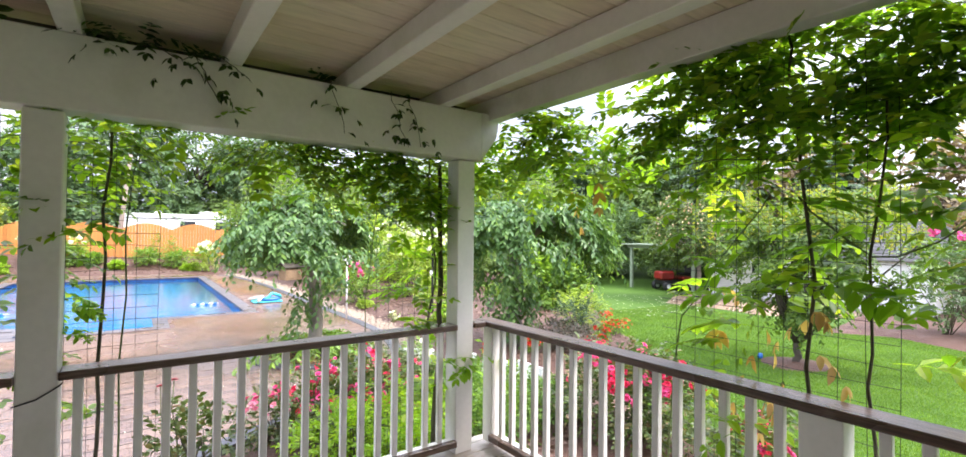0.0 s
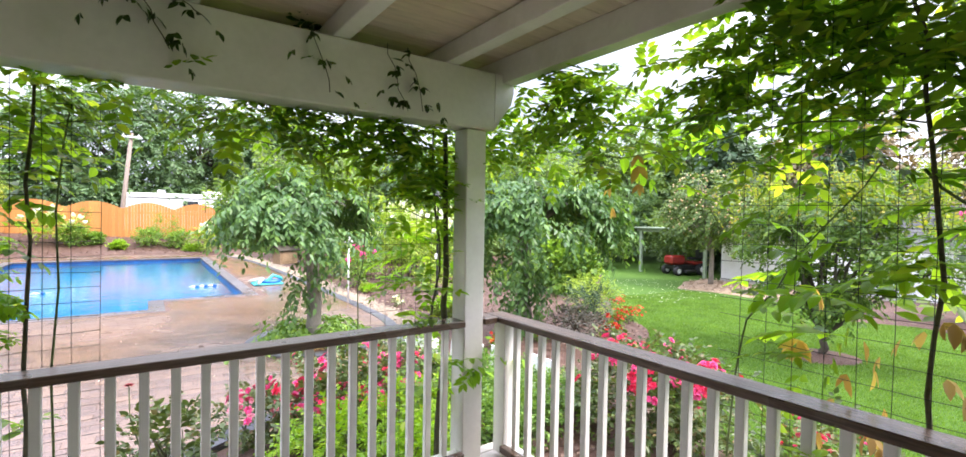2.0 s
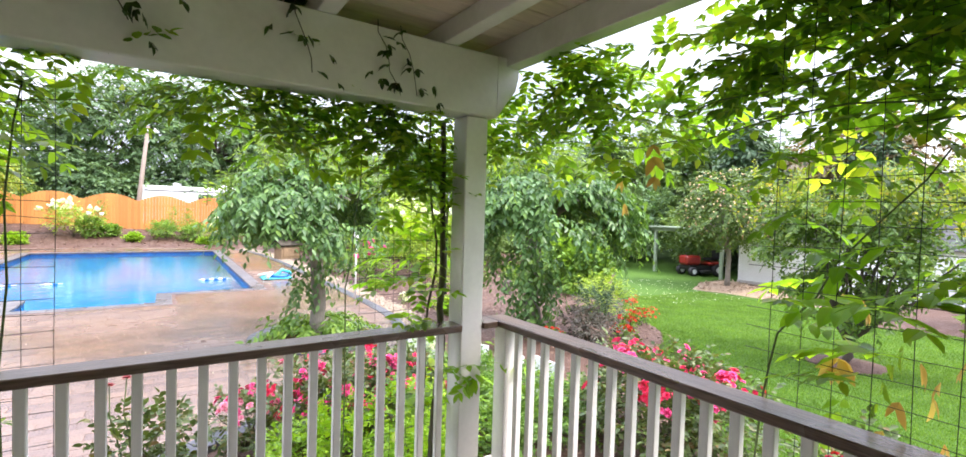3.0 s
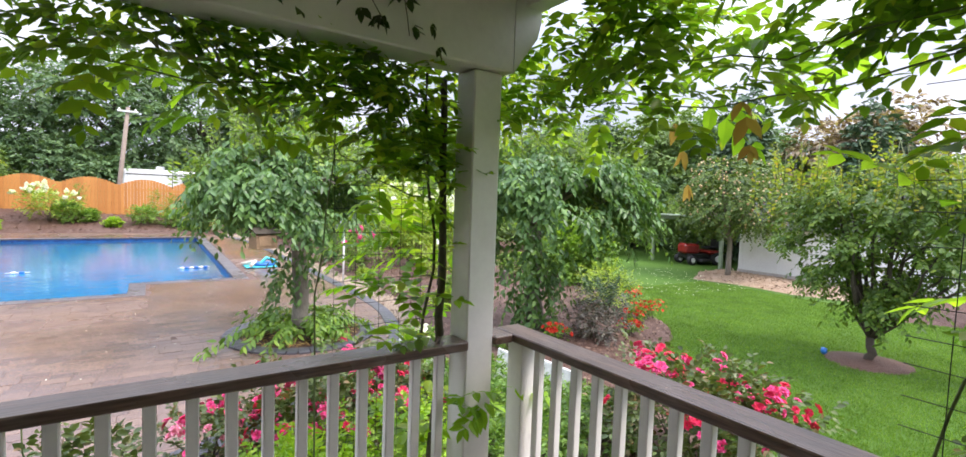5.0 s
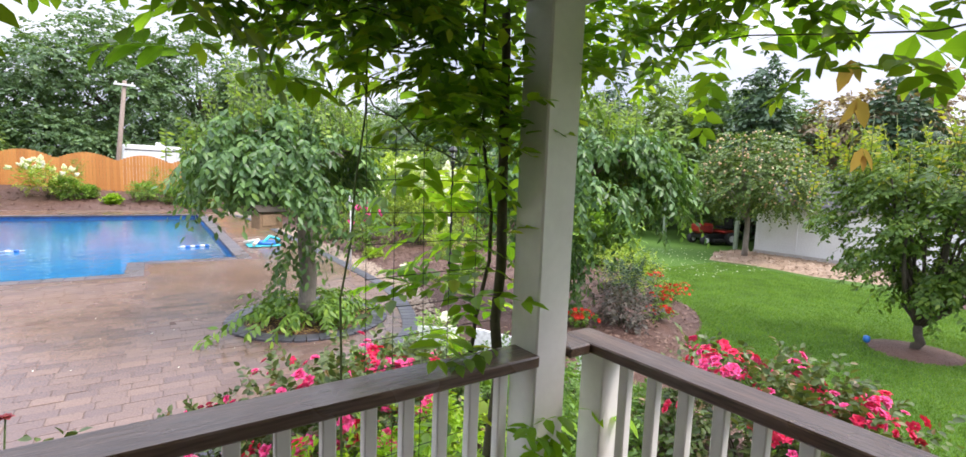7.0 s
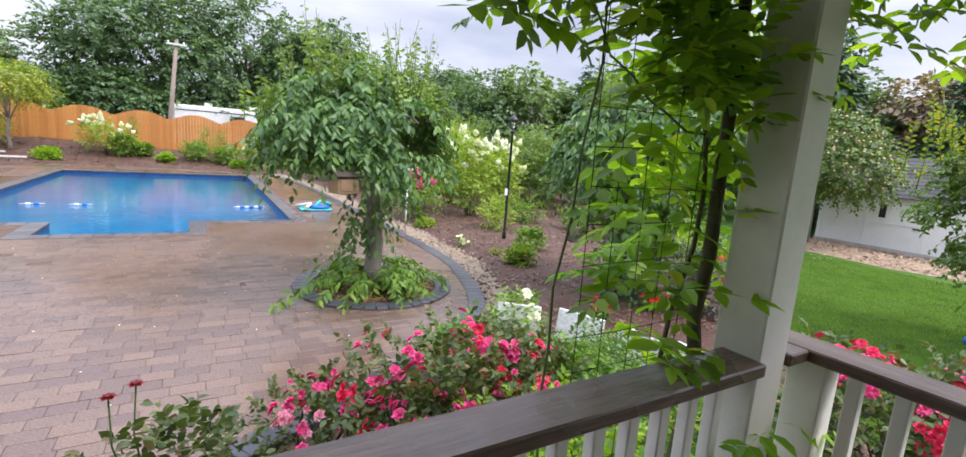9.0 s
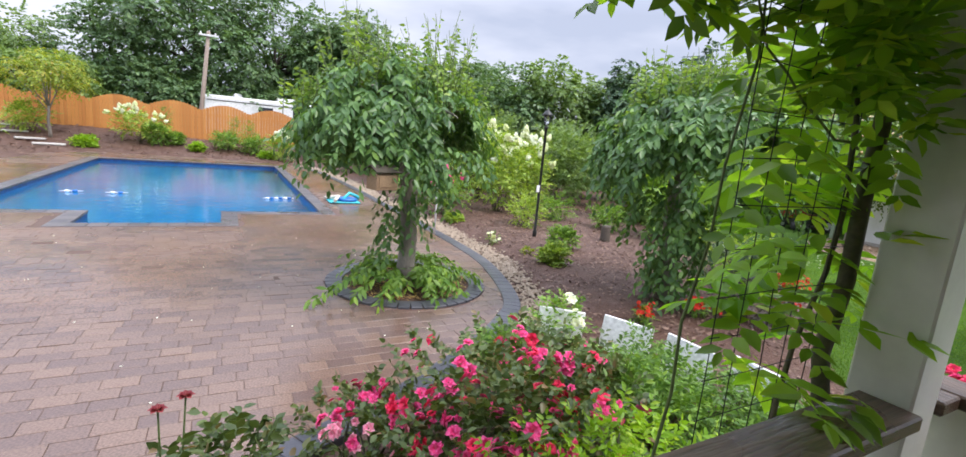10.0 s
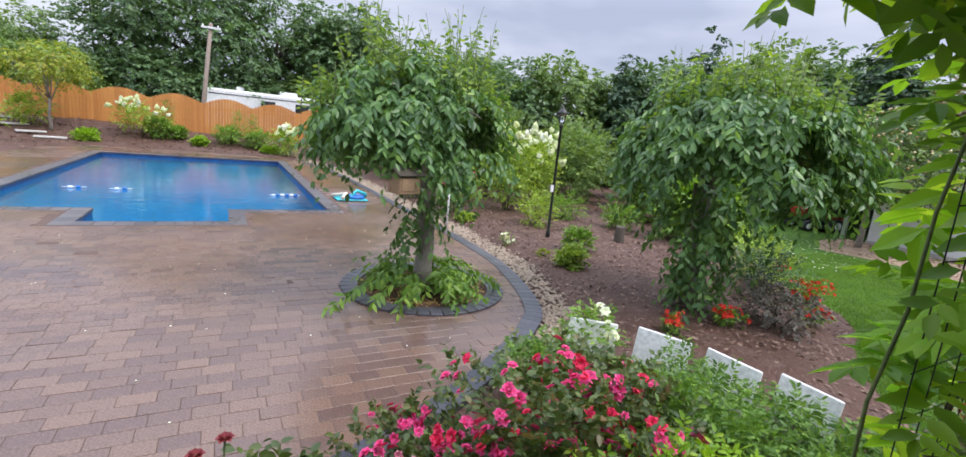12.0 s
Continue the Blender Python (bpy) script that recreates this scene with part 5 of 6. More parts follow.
def vine(name, stems, clumps, singles, label, seed, lean):
    """Climbing stems, leafy clumps (box, count) and single compound leaves near the path."""
    rng = np.random.default_rng(seed)
    r = root(name, label, "climbing vine")
    for pts, rad in stems:
        p = smooth_line3(pts, rng)
        part("stem", tube(p, [rad * (1 - 0.5 * i / len(p)) for i in range(len(p))], 6), M["stem"] if rad > 0.006 else M["green_stem"], r)
    groups = []
    for (a0, a1, b0, b1, c0, c1), n in clumps:
        hub = np.stack([rng.uniform(a0, a1, n // 4 + 1), rng.uniform(b0, b1, n // 4 + 1), rng.uniform(c0, c1, n // 4 + 1)], 1)
        P = hub[rng.integers(len(hub), size=n)] + rng.normal(0, 0.07, (n, 3))
        D = rng.normal(0, 1, (n, 3)) + np.array(lean) * rng.uniform(-0.3, 0.5, (n, 1))
        D *= 1 - 0.75 * np.array(lean)
        D[:, 2] = D[:, 2] * 0.35 + 0.1
        groups.append(sprays(rng, P, D, rng.uniform(0.18, 0.3, n), 10, 0.074, 0.5, 0.28, 0.85, 0.1, pinnate=True, start=0.25))
    foliage("foliage", joined(*groups), M["vine"], r, "pinnate green vine foliage")
    for (a0, a1, b0, b1, c0, c1), n, *size in singles:
        for i in range(n):
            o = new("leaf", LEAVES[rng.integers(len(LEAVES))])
            o.parent = r
            q = Matrix.Translation((rng.uniform(a0, a1), rng.uniform(b0, b1), rng.uniform(c0, c1)))
            turn = rng.choice((0, 180)) + rng.normal(0, 32) + (90 if lean[0] else 0)
            o.matrix_local = q @ pose(0, 0, 0, rng.normal(0, 20), rng.normal(6, 18), turn) @ Matrix.Scale(rng.uniform(0.75, 1.1) * (size[0] if size else 1.0), 4)
    return r


vine("climbing_vine", [([(1.74, 3.05, -0.45), (1.775, 3.03, 0.4), (1.785, 3.02, 1.2), (1.775, 3.03, 2.1)], 0.03), ([(1.69, 3.1, -0.45), (1.72, 3.08, 0.6), (1.75, 3.06, 1.4), (1.7, 3.05, 2.15)], 0.01),
                       ([(1.76, 3.05, 2.0), (1.3, 3.03, 2.0), (0.8, 3.02, 1.92), (0.3, 3.02, 1.98), (-0.2, 3.02, 1.93)], 0.004), ([(1.76, 3.05, 1.55), (1.45, 3.05, 1.62), (1.2, 3.04, 1.85)], 0.004),
                       ([(1.25, 3.12, -0.4), (1.22, 3.08, 0.6), (1.24, 3.06, 1.3), (1.3, 3.05, 2.0)], 0.005)],
     [((1.48, 1.78, 3.0, 3.1, 1.62, 2.16), 122), ((0.75, 1.3, 3.0, 3.12, 1.95, 2.2), 84), ((0.25, 0.75, 3.0, 3.1, 2.03, 2.22), 70), ((1.2, 1.5, 3.0, 3.1, 1.9, 2.2), 50), ((1.6, 1.78, 3.04, 3.12, 1.0, 1.6), 14), ((-0.3, 0.3, 3.0, 3.1, 2.14, 2.28), 24), ((1.6, 1.8, 3.0, 3.1, 0.0, 0.95), 8)],
     [((1.5, 1.74, 3.07, 3.13, 0.92, 1.75), 17), ((0.84, 0.94, 3.12, 3.2, 1.78, 1.86), 3), ((1.4, 1.5, 3.08, 3.13, 1.3, 1.9), 4), ((1.98, 2.05, 2.84, 2.9, 0.45, 0.8), 4), ((0.95, 1.3, 3.04, 3.14, 1.9, 2.05), 8), ((1.48, 1.66, 3.05, 3.12, 1.1, 1.9), 7), ((1.6, 1.95, 3.0, 3.08, 0.2, 0.8), 5)],
     "leafy wisteria-like vine climbing the wire at the corner post", 401, (0, 1, 0))
vine("climbing_vine", [([(-0.22, 3.05, -0.45), (-0.21, 3.02, 0.5), (-0.2, 3.0, 1.2), (-0.17, 3.0, 2.1)], 0.011), ([(-0.14, 3.05, -0.45), (-0.12, 3.02, 0.9), (-0.06, 3.01, 2.0)], 0.006)],
     [((-0.34, -0.1, 3.0, 3.08, 1.85, 2.14), 50), ((-0.36, -0.31, 3.0, 3.06, 1.3, 1.85), 14), ((-1.5, -0.52, 2.98, 3.15, 0.3, 2.12), 130), ((-0.36, -0.3, 3.0, 3.08, 0.3, 0.8), 10)],
     [((-0.35, -0.32, 3.0, 3.04, 1.05, 1.5), 20, 0.5), ((-0.34, -0.3, 3.0, 3.06, 1.5, 1.95), 14, 0.8), ((-0.9, -0.55, 3.0, 3.06, 0.4, 2.0), 14)], "slender vine on wire mesh beside a porch post", 402, (0, 1, 0))
vine("climbing_vine", [([(2.30, 0.77, -0.45), (2.27, 0.78, 0.5), (2.26, 0.76, 1.2), (2.25, 0.8, 2.0), (2.25, 0.85, 2.5)], 0.0105), ([(2.30, 0.52, -0.45), (2.26, 0.54, 0.6), (2.26, 0.56, 1.3), (2.25, 0.5, 2.1)], 0.0085),
                       ([(2.25, 0.8, 1.75), (2.26, 0.55, 1.52), (2.27, 0.2, 1.65)], 0.005), ([(2.25, 0.8, 1.9), (2.25, 1.3, 1.95), (2.26, 2.0, 1.9), (2.24, 2.75, 2.0)], 0.0035), ([(2.25, 0.8, 2.15), (2.26, 1.6, 2.02), (2.25, 2.3, 2.1), (2.2, 2.9, 2.05)], 0.0035),
                       ([(2.26, 1.45, -0.4), (2.25, 1.4, 0.9), (2.26, 1.25, 1.3), (2.25, 0.9, 1.8)], 0.005)],
     [((2.2, 2.5, 0.05, 1.5, 2.02, 2.55), 500), ((2.2, 2.45, 0.15, 1.3, 1.5, 2.0), 66), ((2.18, 2.4, 2.1, 2.95, 1.92, 2.4), 120), ((2.2, 2.45, 1.5, 2.1, 2.0, 2.35), 36), ((2.2, 2.45, -1.4, 0.2, 1.3, 2.45), 110), ((2.22, 2.35, 0.3, 1.3, 1.05, 1.5), 16), ((2.05, 2.3, 2.85, 3.2, 1.9, 2.3), 64)],
     [((2.2, 2.4, 0.3, 1.5, 1.35, 2.1), 34), ((2.2, 2.45, 1.6, 2.8, 1.95, 2.3), 22), ((2.2, 2.35, 0.3, 1.3, 1.05, 1.4), 8), ((2.02, 2.06, 0.9, 1.1, 0.6, 0.86), 3)],
     "dense leafy vine over the wire above the side railing", 403, (1, 0, 0))
dry = root("dry_vine_leaves", "withered orange-brown leaves hanging in the vine", "leaves")
rngs = np.random.default_rng(9)
P = np.concatenate([np.stack([rngs.uniform(2.2, 2.35, 7), rngs.uniform(0.75, 1.25, 7), rngs.uniform(0.98, 1.3, 7)], 1), np.array([[2.24, 1.02, 0.85], [2.25, 0.95, 0.8], [2.3, 1.95, 1.93], [2.28, 2.2, 1.93]])])
foliage("leaves", sprays(rngs, P, rngs.normal(0, 1, (len(P), 3)), 0.18, 6, 0.085, 0.42, 0.9, 0.7, 0.9, pinnate=True, start=0.3), M["dry_leaf"], dry)

tendrils = root("beam_vine", "small trailing vine sprigs on the front of the white beam", "climbing vine")
rngs = np.random.default_rng(15)
sp, sd, sl = [], [], []
for sx, drop, k in ((0.17, 0.25, 2), (0.28, 0.08, 4), (0.86, 0.32, 4), (1.25, 0.3, 6), (1.38, 0.34, 6), (-0.02, 0.06, 3), (0.1, 0.05, 3)):
    pts = [(sx + rngs.normal(0, 0.01) + 0.1 * u, 2.78 - 0.02 * u, 2.5 - drop * u) for u in np.linspace(0, 1, 6)]
    part("stem", tube(pts, 0.0025, 4), M["stem"], tendrils)
    for i in range(k):
        u = rngs.uniform(0.05, 1)
        sp.append((sx + 0.1 * u, 2.775 - 0.02 * u, 2.5 - drop * u))
        sd.append((rngs.normal(0, 1), -0.25, rngs.normal(-0.3, 0.3)))
        sl.append(0.12)
foliage("leaves", sprays(rngs, np.array(sp), np.array(sd), np.array(sl), 5, 0.06, 0.55, 0.5, 0.8, 0.3, pinnate=True), M["vine_shaded"], tendrils)
gap_leaves = root("roof_gap_vine", "dark vine leaves in the gap above the beam", "climbing vine")
P = np.stack([rngs.uniform(-3.5, 1.9, 70), rngs.uniform(2.99, 3.1, 70), rngs.uniform(2.46, 2.6, 70)], 1)
foliage("leaves", sprays(rngs, P, rngs.normal(0, 1, (70, 3)) * np.array([1, 0.3, 0.3]), 0.2, 8, 0.07, 0.5, 0.3, 0.8, 0.2, pinnate=True), M["vine_shaded"], gap_leaves)
P = np.stack([rngs.uniform(-0.3, 0.25, 30), rngs.uniform(2.8, 2.97, 30), rngs.uniform(2.5, 2.57, 30)], 1)
foliage("leaves", sprays(rngs, P, rngs.normal(0, 1, (30, 3)) * np.array([1, 0.5, 0.3]), 0.18, 8, 0.06, 0.5, 0.3, 0.8, 0.2, pinnate=True), M["vine_shaded"], gap_leaves)


# ---- fence, sheds, vehicles and small things ----
def board_mesh(w, h, d=0.022):
    bm = box_bm(-w / 2, w / 2, -d / 2, d / 2, 0, h, bevel=0.004)
    me = bpy.data.meshes.new("board")
    bm.to_mesh(me)
    bm.free()
    me.materials.append(M["fence"])
    return me


NB = 17
BOARDS = [board_mesh(2.4 / NB - 0.006, 1.72 + 0.36 * math.sin(math.pi * (i + 0.5) / NB)) for i in range(NB)]
fence = root("wooden_fence", "orange cedar board fence with scalloped tops behind the pool", "fence")
for p in range(11):
    fx = -18.0 + 2.4 * p + 0.36
    fz = 0.08 - 0.018 * max(0, p - 5)
    for i in range(NB):
        o = new("board", BOARDS[i])
        o.parent = fence
        o.location = (fx + 2.4 * (i + 0.5) / NB, 33.4, fz)
    for z in (0.35, 1.45):
        bar("rail", (fx, fx + 2.4, 33.414, 33.45, fz + z, fz + z + 0.09), M["fence"], fence)
    bar("post", (fx - 0.045, fx + 0.045, 33.455, 33.545, fz - 0.4, fz + 1.7), M["fence"], fence)

trailer = root("camping_trailer", "white camping trailer parked behind the wooden fence", "trailer")
bm = box_bm(-0.9, 9.0, 39.6, 42.1, 0.35, 2.9, bevel=0.12)
part("body", bm, M["tin"], trailer)
for ax, aw in ((0.9, 0.5), (3.6, 1.2)):
    part("roof_unit", box_bm(ax, ax + aw, 40.2, 41.2, 2.88, 3.16, bevel=0.06), M["tin"], trailer)
for wx0 in (2.4, 4.6, 6.4):
    part("window", box_bm(wx0, wx0 + 0.9, 39.575, 39.62, 1.75, 2.4, bevel=0.01), M["dark_glass"], trailer)
part("stripe", box_bm(-0.7, 8.8, 39.58, 39.61, 2.55, 2.6, bevel=0.0), M["black"], trailer)
for wx0 in (3.2, 4.1):
    part("wheel", lathe([(0.2, -0.1), (0.34, -0.1), (0.36, 0), (0.34, 0.1), (0.2, 0.1)], 16, pose(wx0, 39.7, 0.36, 90)), M["rubber"], trailer)
barn = root("white_shed", "white-roofed outbuilding behind the fence and trees", "building")
part("wall", box_bm(-18.0, -10.8, 42.0, 46.0, 0.0, 2.3, bevel=0.02), M["tin"], barn)
bm = bmesh.new()
v = [bm.verts.new(c) for c in ((-18.3, 41.7, 2.25), (-10.5, 41.7, 2.25), (-10.5, 44, 3.3), (-18.3, 44, 3.3), (-10.5, 46.3, 2.25), (-18.3, 46.3, 2.25))]
bm.faces.new((v[0], v[1], v[2], v[3]))
bm.faces.new((v[3], v[2], v[4], v[5]))
bmesh.ops.solidify(bm, geom=bm.faces[:], thickness=0.06)
part("roof", bm, M["tin"], barn)

pole = root("utility_pole", "leaning weathered wooden utility pole with a crossarm", "utility pole")
part("pole", tube([(-1.05, 36, -0.1), (-0.86, 36, 1.9), (-0.45, 36, 6.3)], [0.14, 0.13, 0.10], 10), M["pole"], pole)
part("crossarm", box_bm(-0.95, 0.05, 35.82, 35.94, 6.0, 6.1, bevel=0.01), M["tin"], pole)
for ix in (-0.85, -0.1):
    part("insulator", lathe([(0.03, 0), (0.05, 0.05), (0.03, 0.12)], 8, pose(ix, 35.88, 6.1)), M["white_plain"], pole)

shed = root("garden_shed", "pale grey panelled garden shed with a shingle roof", "shed")
sx0, sy0, sy1 = 18.75, 3.6, 10.3
bar("wall", (sx0, 22.5, sy0, sy1, -0.62, 0.98), M["shed"], shed)
bar("footing", (sx0 - 0.03, 22.5, sy0 - 0.02, sy1 + 0.02, -0.85, -0.622), M["stone"], shed)
for yy in (10.22, 8.95, 7.45, 6.2, 4.9, 3.68):
    bar("batten", (sx0 - 0.018, sx0 - 0.002, yy - 0.035, yy + 0.035, -0.6, 0.95), M["shed"], shed, bevel=0.003)
bar("mid_rail", (sx0 - 0.014, sx0 - 0.002, 7.49, 8.91, 0.12, 0.15), M["shed"], shed, bevel=0.002)
bar("window", (sx0 - 0.012, sx0 + 0.01, 8.45, 8.62, 0.3, 0.72), M["dark_glass"], shed, bevel=0.002)
bar("latch", (sx0 - 0.04, sx0 - 0.002, 7.55, 7.72, 0.05, 0.09), M["black"], shed)
for yy in (7.6, 6.05):
    bar("hinge", (sx0 - 0.03, sx0 - 0.002, yy, yy + 0.2, 0.62, 0.67), M["black"], shed)
slope = math.radians(32)
for i in range(12):
    u0 = -0.22 + i * 0.2
    xa, za = sx0 - 0.15 + (u0 + 0.22) * math.cos(slope), 0.93 + (u0 + 0.22) * math.sin(slope)
    m = Matrix.Translation((xa, 0, za)) @ Matrix.Rotation(-slope, 4, "Y")
    part("shingle_course", box_bm(0, 0.23, sy0 - 0.2, sy1 + 0.2, 0.0, 0.022, bevel=0.003, m=None), M["shingle"], shed).matrix_local = m @ Matrix.Rotation(math.radians(3), 4, "Y")
m = Matrix.Translation((sx0 + 2.0, 0, 2.2)) @ Matrix.Rotation(slope, 4, "Y")
part("rear_roof", box_bm(0, 2.6, sy0 - 0.2, sy1 + 0.2, -0.03, 0.0, bevel=0.003), M["shingle"], shed).matrix_local = m

lean = root("lean_to_shelter", "open shelter with pale green posts and roof edge", "shelter")
for px, py in ((18.97, 14.2), (18.97, 11.1), (21.4, 14.2), (21.4, 11.1)):
    bar("post", (px - 0.06, px + 0.06, py - 0.06, py + 0.06, -0.85, 1.1), M["green_wood"], lean)
bar("beam", (18.9, 19.05, 11.0, 14.4, 1.102, 1.24), M["green_wood"], lean)
bar("roof", (18.7, 21.6, 10.9, 14.6, 1.242, 1.30), M["green_wood"], lean)

mower = root("riding_mower", "red riding mower parked under the shelter", "mower")
mx, my, mz = 19.7, 12.5, -0.76


def mbox(name, a, m, bevel=0.03, label=""):
    return part(name, box_bm(mx + a[0], mx + a[1], my + a[2], my + a[3], mz + a[4], mz + a[5], bevel=bevel), m, mower, label)


mbox("frame", (-0.35, 0.35, -0.95, 0.75, 0.25, 0.45), M["black"])
mbox("hood", (-0.28, 0.28, 0.1, 0.85, 0.46, 0.86), M["red"], 0.08)
mbox("fender", (-0.5, 0.5, -0.85, -0.15, 0.46, 0.6), M["red"], 0.06)
mbox("seat", (-0.22, 0.22, -0.75, -0.3, 0.66, 0.76), M["rubber"], 0.03)
mbox("seat_back", (-0.22, 0.22, -0.85, -0.75, 0.7, 1.08), M["rubber"], 0.03)
mbox("cutting_deck", (-0.62, 0.62, -0.2, 0.35, 0.12, 0.26), M["black"], 0.04)
part("steering_wheel", tube([(mx + 0.17 * math.cos(a), my - 0.05 + 0.1 * math.sin(a), mz + 1.0 + 0.1 * math.sin(a)) for a in np.linspace(0, math.tau, 14)], 0.016, 6), M["rubber"], mower)
part("steering_column", tube([(mx, my + 0.12, mz + 0.8), (mx, my - 0.04, mz + 1.0)], 0.025, 6), M["black"], mower)
for ox, oy, rr in ((-0.45, -0.55, 0.27), (0.45, -0.55, 0.27), (-0.4, 0.6, 0.2), (0.4, 0.6, 0.2)):
    w = part("wheel", lathe([(rr * 0.55, -0.1), (rr * 0.92, -0.1), (rr, -0.05), (rr, 0.05), (rr * 0.92, 0.1), (rr * 0.55, 0.1)], 18, pose(mx + ox, my + oy, mz + rr, 0, 90)), M["rubber"], mower)
    part("hub", lathe([(rr * 0.5, -0.105), (rr * 0.5, 0.105)], 12, pose(mx + ox, my + oy, mz + rr, 0, 90)), M["tin"], w)

mower.matrix_world = Matrix.Translation((mx, my, 0)) @ Matrix.Rotation(radians(70), 4, "Z") @ Matrix.Translation((-mx, -my, 0))

lamp = root("garden_lamp", "black metal garden lamp post with a glass lantern", "lamp post")
lx, ly, lz = 6.02, 10.5, -0.36
part("post", lathe([(0.045, -0.05), (0.045, 0.1), (0.028, 0.14), (0.026, 2.18), (0.045, 2.2), (0.045, 2.24), (0.02, 2.26)], 12, pose(lx, ly, lz)), M["black"], lamp)
part("lantern_glass", lathe([(0.05, 2.27), (0.075, 2.45)], 6, pose(lx, ly, lz)), M["lamp_glass"], lamp)
part("lantern_cap", lathe([(0.11, 2.45), (0.105, 2.475), (0.05, 2.54), (0.015, 2.57), (0.012, 2.61)], 12, pose(lx, ly, lz)), M["black"], lamp)
for k in range(6):
    a = k * math.tau / 6
    part("lantern_bar", tube([(lx + 0.052 * math.cos(a), ly + 0.052 * math.sin(a), lz + 2.26), (lx + 0.078 * math.cos(a), ly + 0.078 * math.sin(a), lz + 2.455)], 0.005, 4), M["black"], lamp)
part("tag", box_bm(lx - 0.1, lx - 0.03, ly - 0.05, ly - 0.03, lz + 0.92, lz + 1.06, bevel=0.004), M["white_plain"], lamp, "small pale plate on the post")

feeder = root("bird_feeder", "wooden bird feeder box with a dark roof hung in the tree", "bird feeder")
m = pose(1.75, 7.18, 0.91, 0, 0, 20)
part("box", box_bm(-0.13, 0.13, -0.09, 0.09, 0.0, 0.16, bevel=0.006, m=m), M["box_wood"], feeder)
part("front", box_bm(-0.105, 0.105, -0.098, -0.091, 0.03, 0.15, bevel=0.002, m=m), M["box_wood"], feeder)
for s in (-1, 1):
    part("roof_board", box_bm(-0.16, 0.16, -0.004, 0.13, 0.0, 0.014, bevel=0.003, m=m @ pose(0, 0, 0.235, -28 if s > 0 else 28, 0, 0) @ (Matrix.Identity(4) if s > 0 else Matrix.Translation((0, -0.126, 0)))), M["dark_wood"], feeder)
part("gable", box_bm(-0.12, 0.12, -0.05, 0.05, 0.16, 0.215, bevel=0.004, m=m), M["box_wood"], feeder)
part("hanger", tube([(1.75, 7.18, 1.13), (1.92, 7.6, 1.75)], 0.004, 4), M["wire"], feeder)

house = root("bird_house", "small white bird house on a thin post", "bird house")
part("post", tube([(4.06, 11.2, -0.45), (4.06, 11.2, 0.95)], 0.02, 6), M["white_plain"], house)
part("box", box_bm(3.98, 4.14, 11.12, 11.28, 0.95, 1.15, bevel=0.005), M["white_plain"], house)
bm = bmesh.new()
pv = [(3.95, 1.14), (4.06, 1.25), (4.17, 1.14)]
a = [bm.verts.new((q, 11.09, z)) for q, z in pv]
b = [bm.verts.new((q, 11.31, z)) for q, z in pv]
bm.faces.new(a)
bm.faces.new(b[::-1])
for i in range(3):
    bm.faces.new((a[i], b[i], b[(i + 1) % 3], a[(i + 1) % 3]))
bmesh.ops.recalc_face_normals(bm, faces=bm.faces)
part("roof", bm, M["tin"], house)

# white panels among the perennials
for i, (px, py, w, tilt) in enumerate(((3.02, 5.68, 0.42, -32), (3.42, 5.28, 0.44, -59), (3.6, 4.78, 0.42, -80), (3.76, 4.3, 0.4, -83))):
    r = root("garden_screen", "low white painted board standing among leafy perennials", "garden screen", "white garden screens")
    m = pose(px, py, -0.44, -6, 3, tilt)
    part("board", box_bm(-w / 2, w / 2, -0.012, 0.012, 0, 0.48, bevel=0.006, m=m), M["white_plain"], r)
    for s in (-0.42, 0.42):
        part("stake", box_bm(w * s - 0.015, w * s + 0.015, 0.013, 0.03, -0.1, 0.38, bevel=0.002, m=m), M["white_plain"], r)

noodles = root("pool_toys", "turquoise and cream foam pool toys lying by the pool", "pool toys")
part("mat", box_bm(2.75, 3.55, 15.2, 15.75, -0.47, -0.43, bevel=0.015), M["turquoise"], noodles)
part("noodle", tube([(2.85, 15.1, -0.38), (3.0, 15.35, -0.3), (2.85, 15.6, -0.36), (2.75, 15.9, -0.42)], 0.045, 8), M["cream"], noodles)
part("noodle", tube([(3.1, 15.3, -0.38), (3.3, 15.45, -0.22), (3.5, 15.4, -0.3), (3.6, 15.7, -0.4)], 0.045, 8), M["turquoise"], noodles)
part("ring", tube([(3.25 + 0.22 * math.cos(a), 15.45 + 0.2 * math.sin(a), -0.39) for a in np.linspace(0, math.tau, 14)], 0.05, 8), M["blue"], noodles)

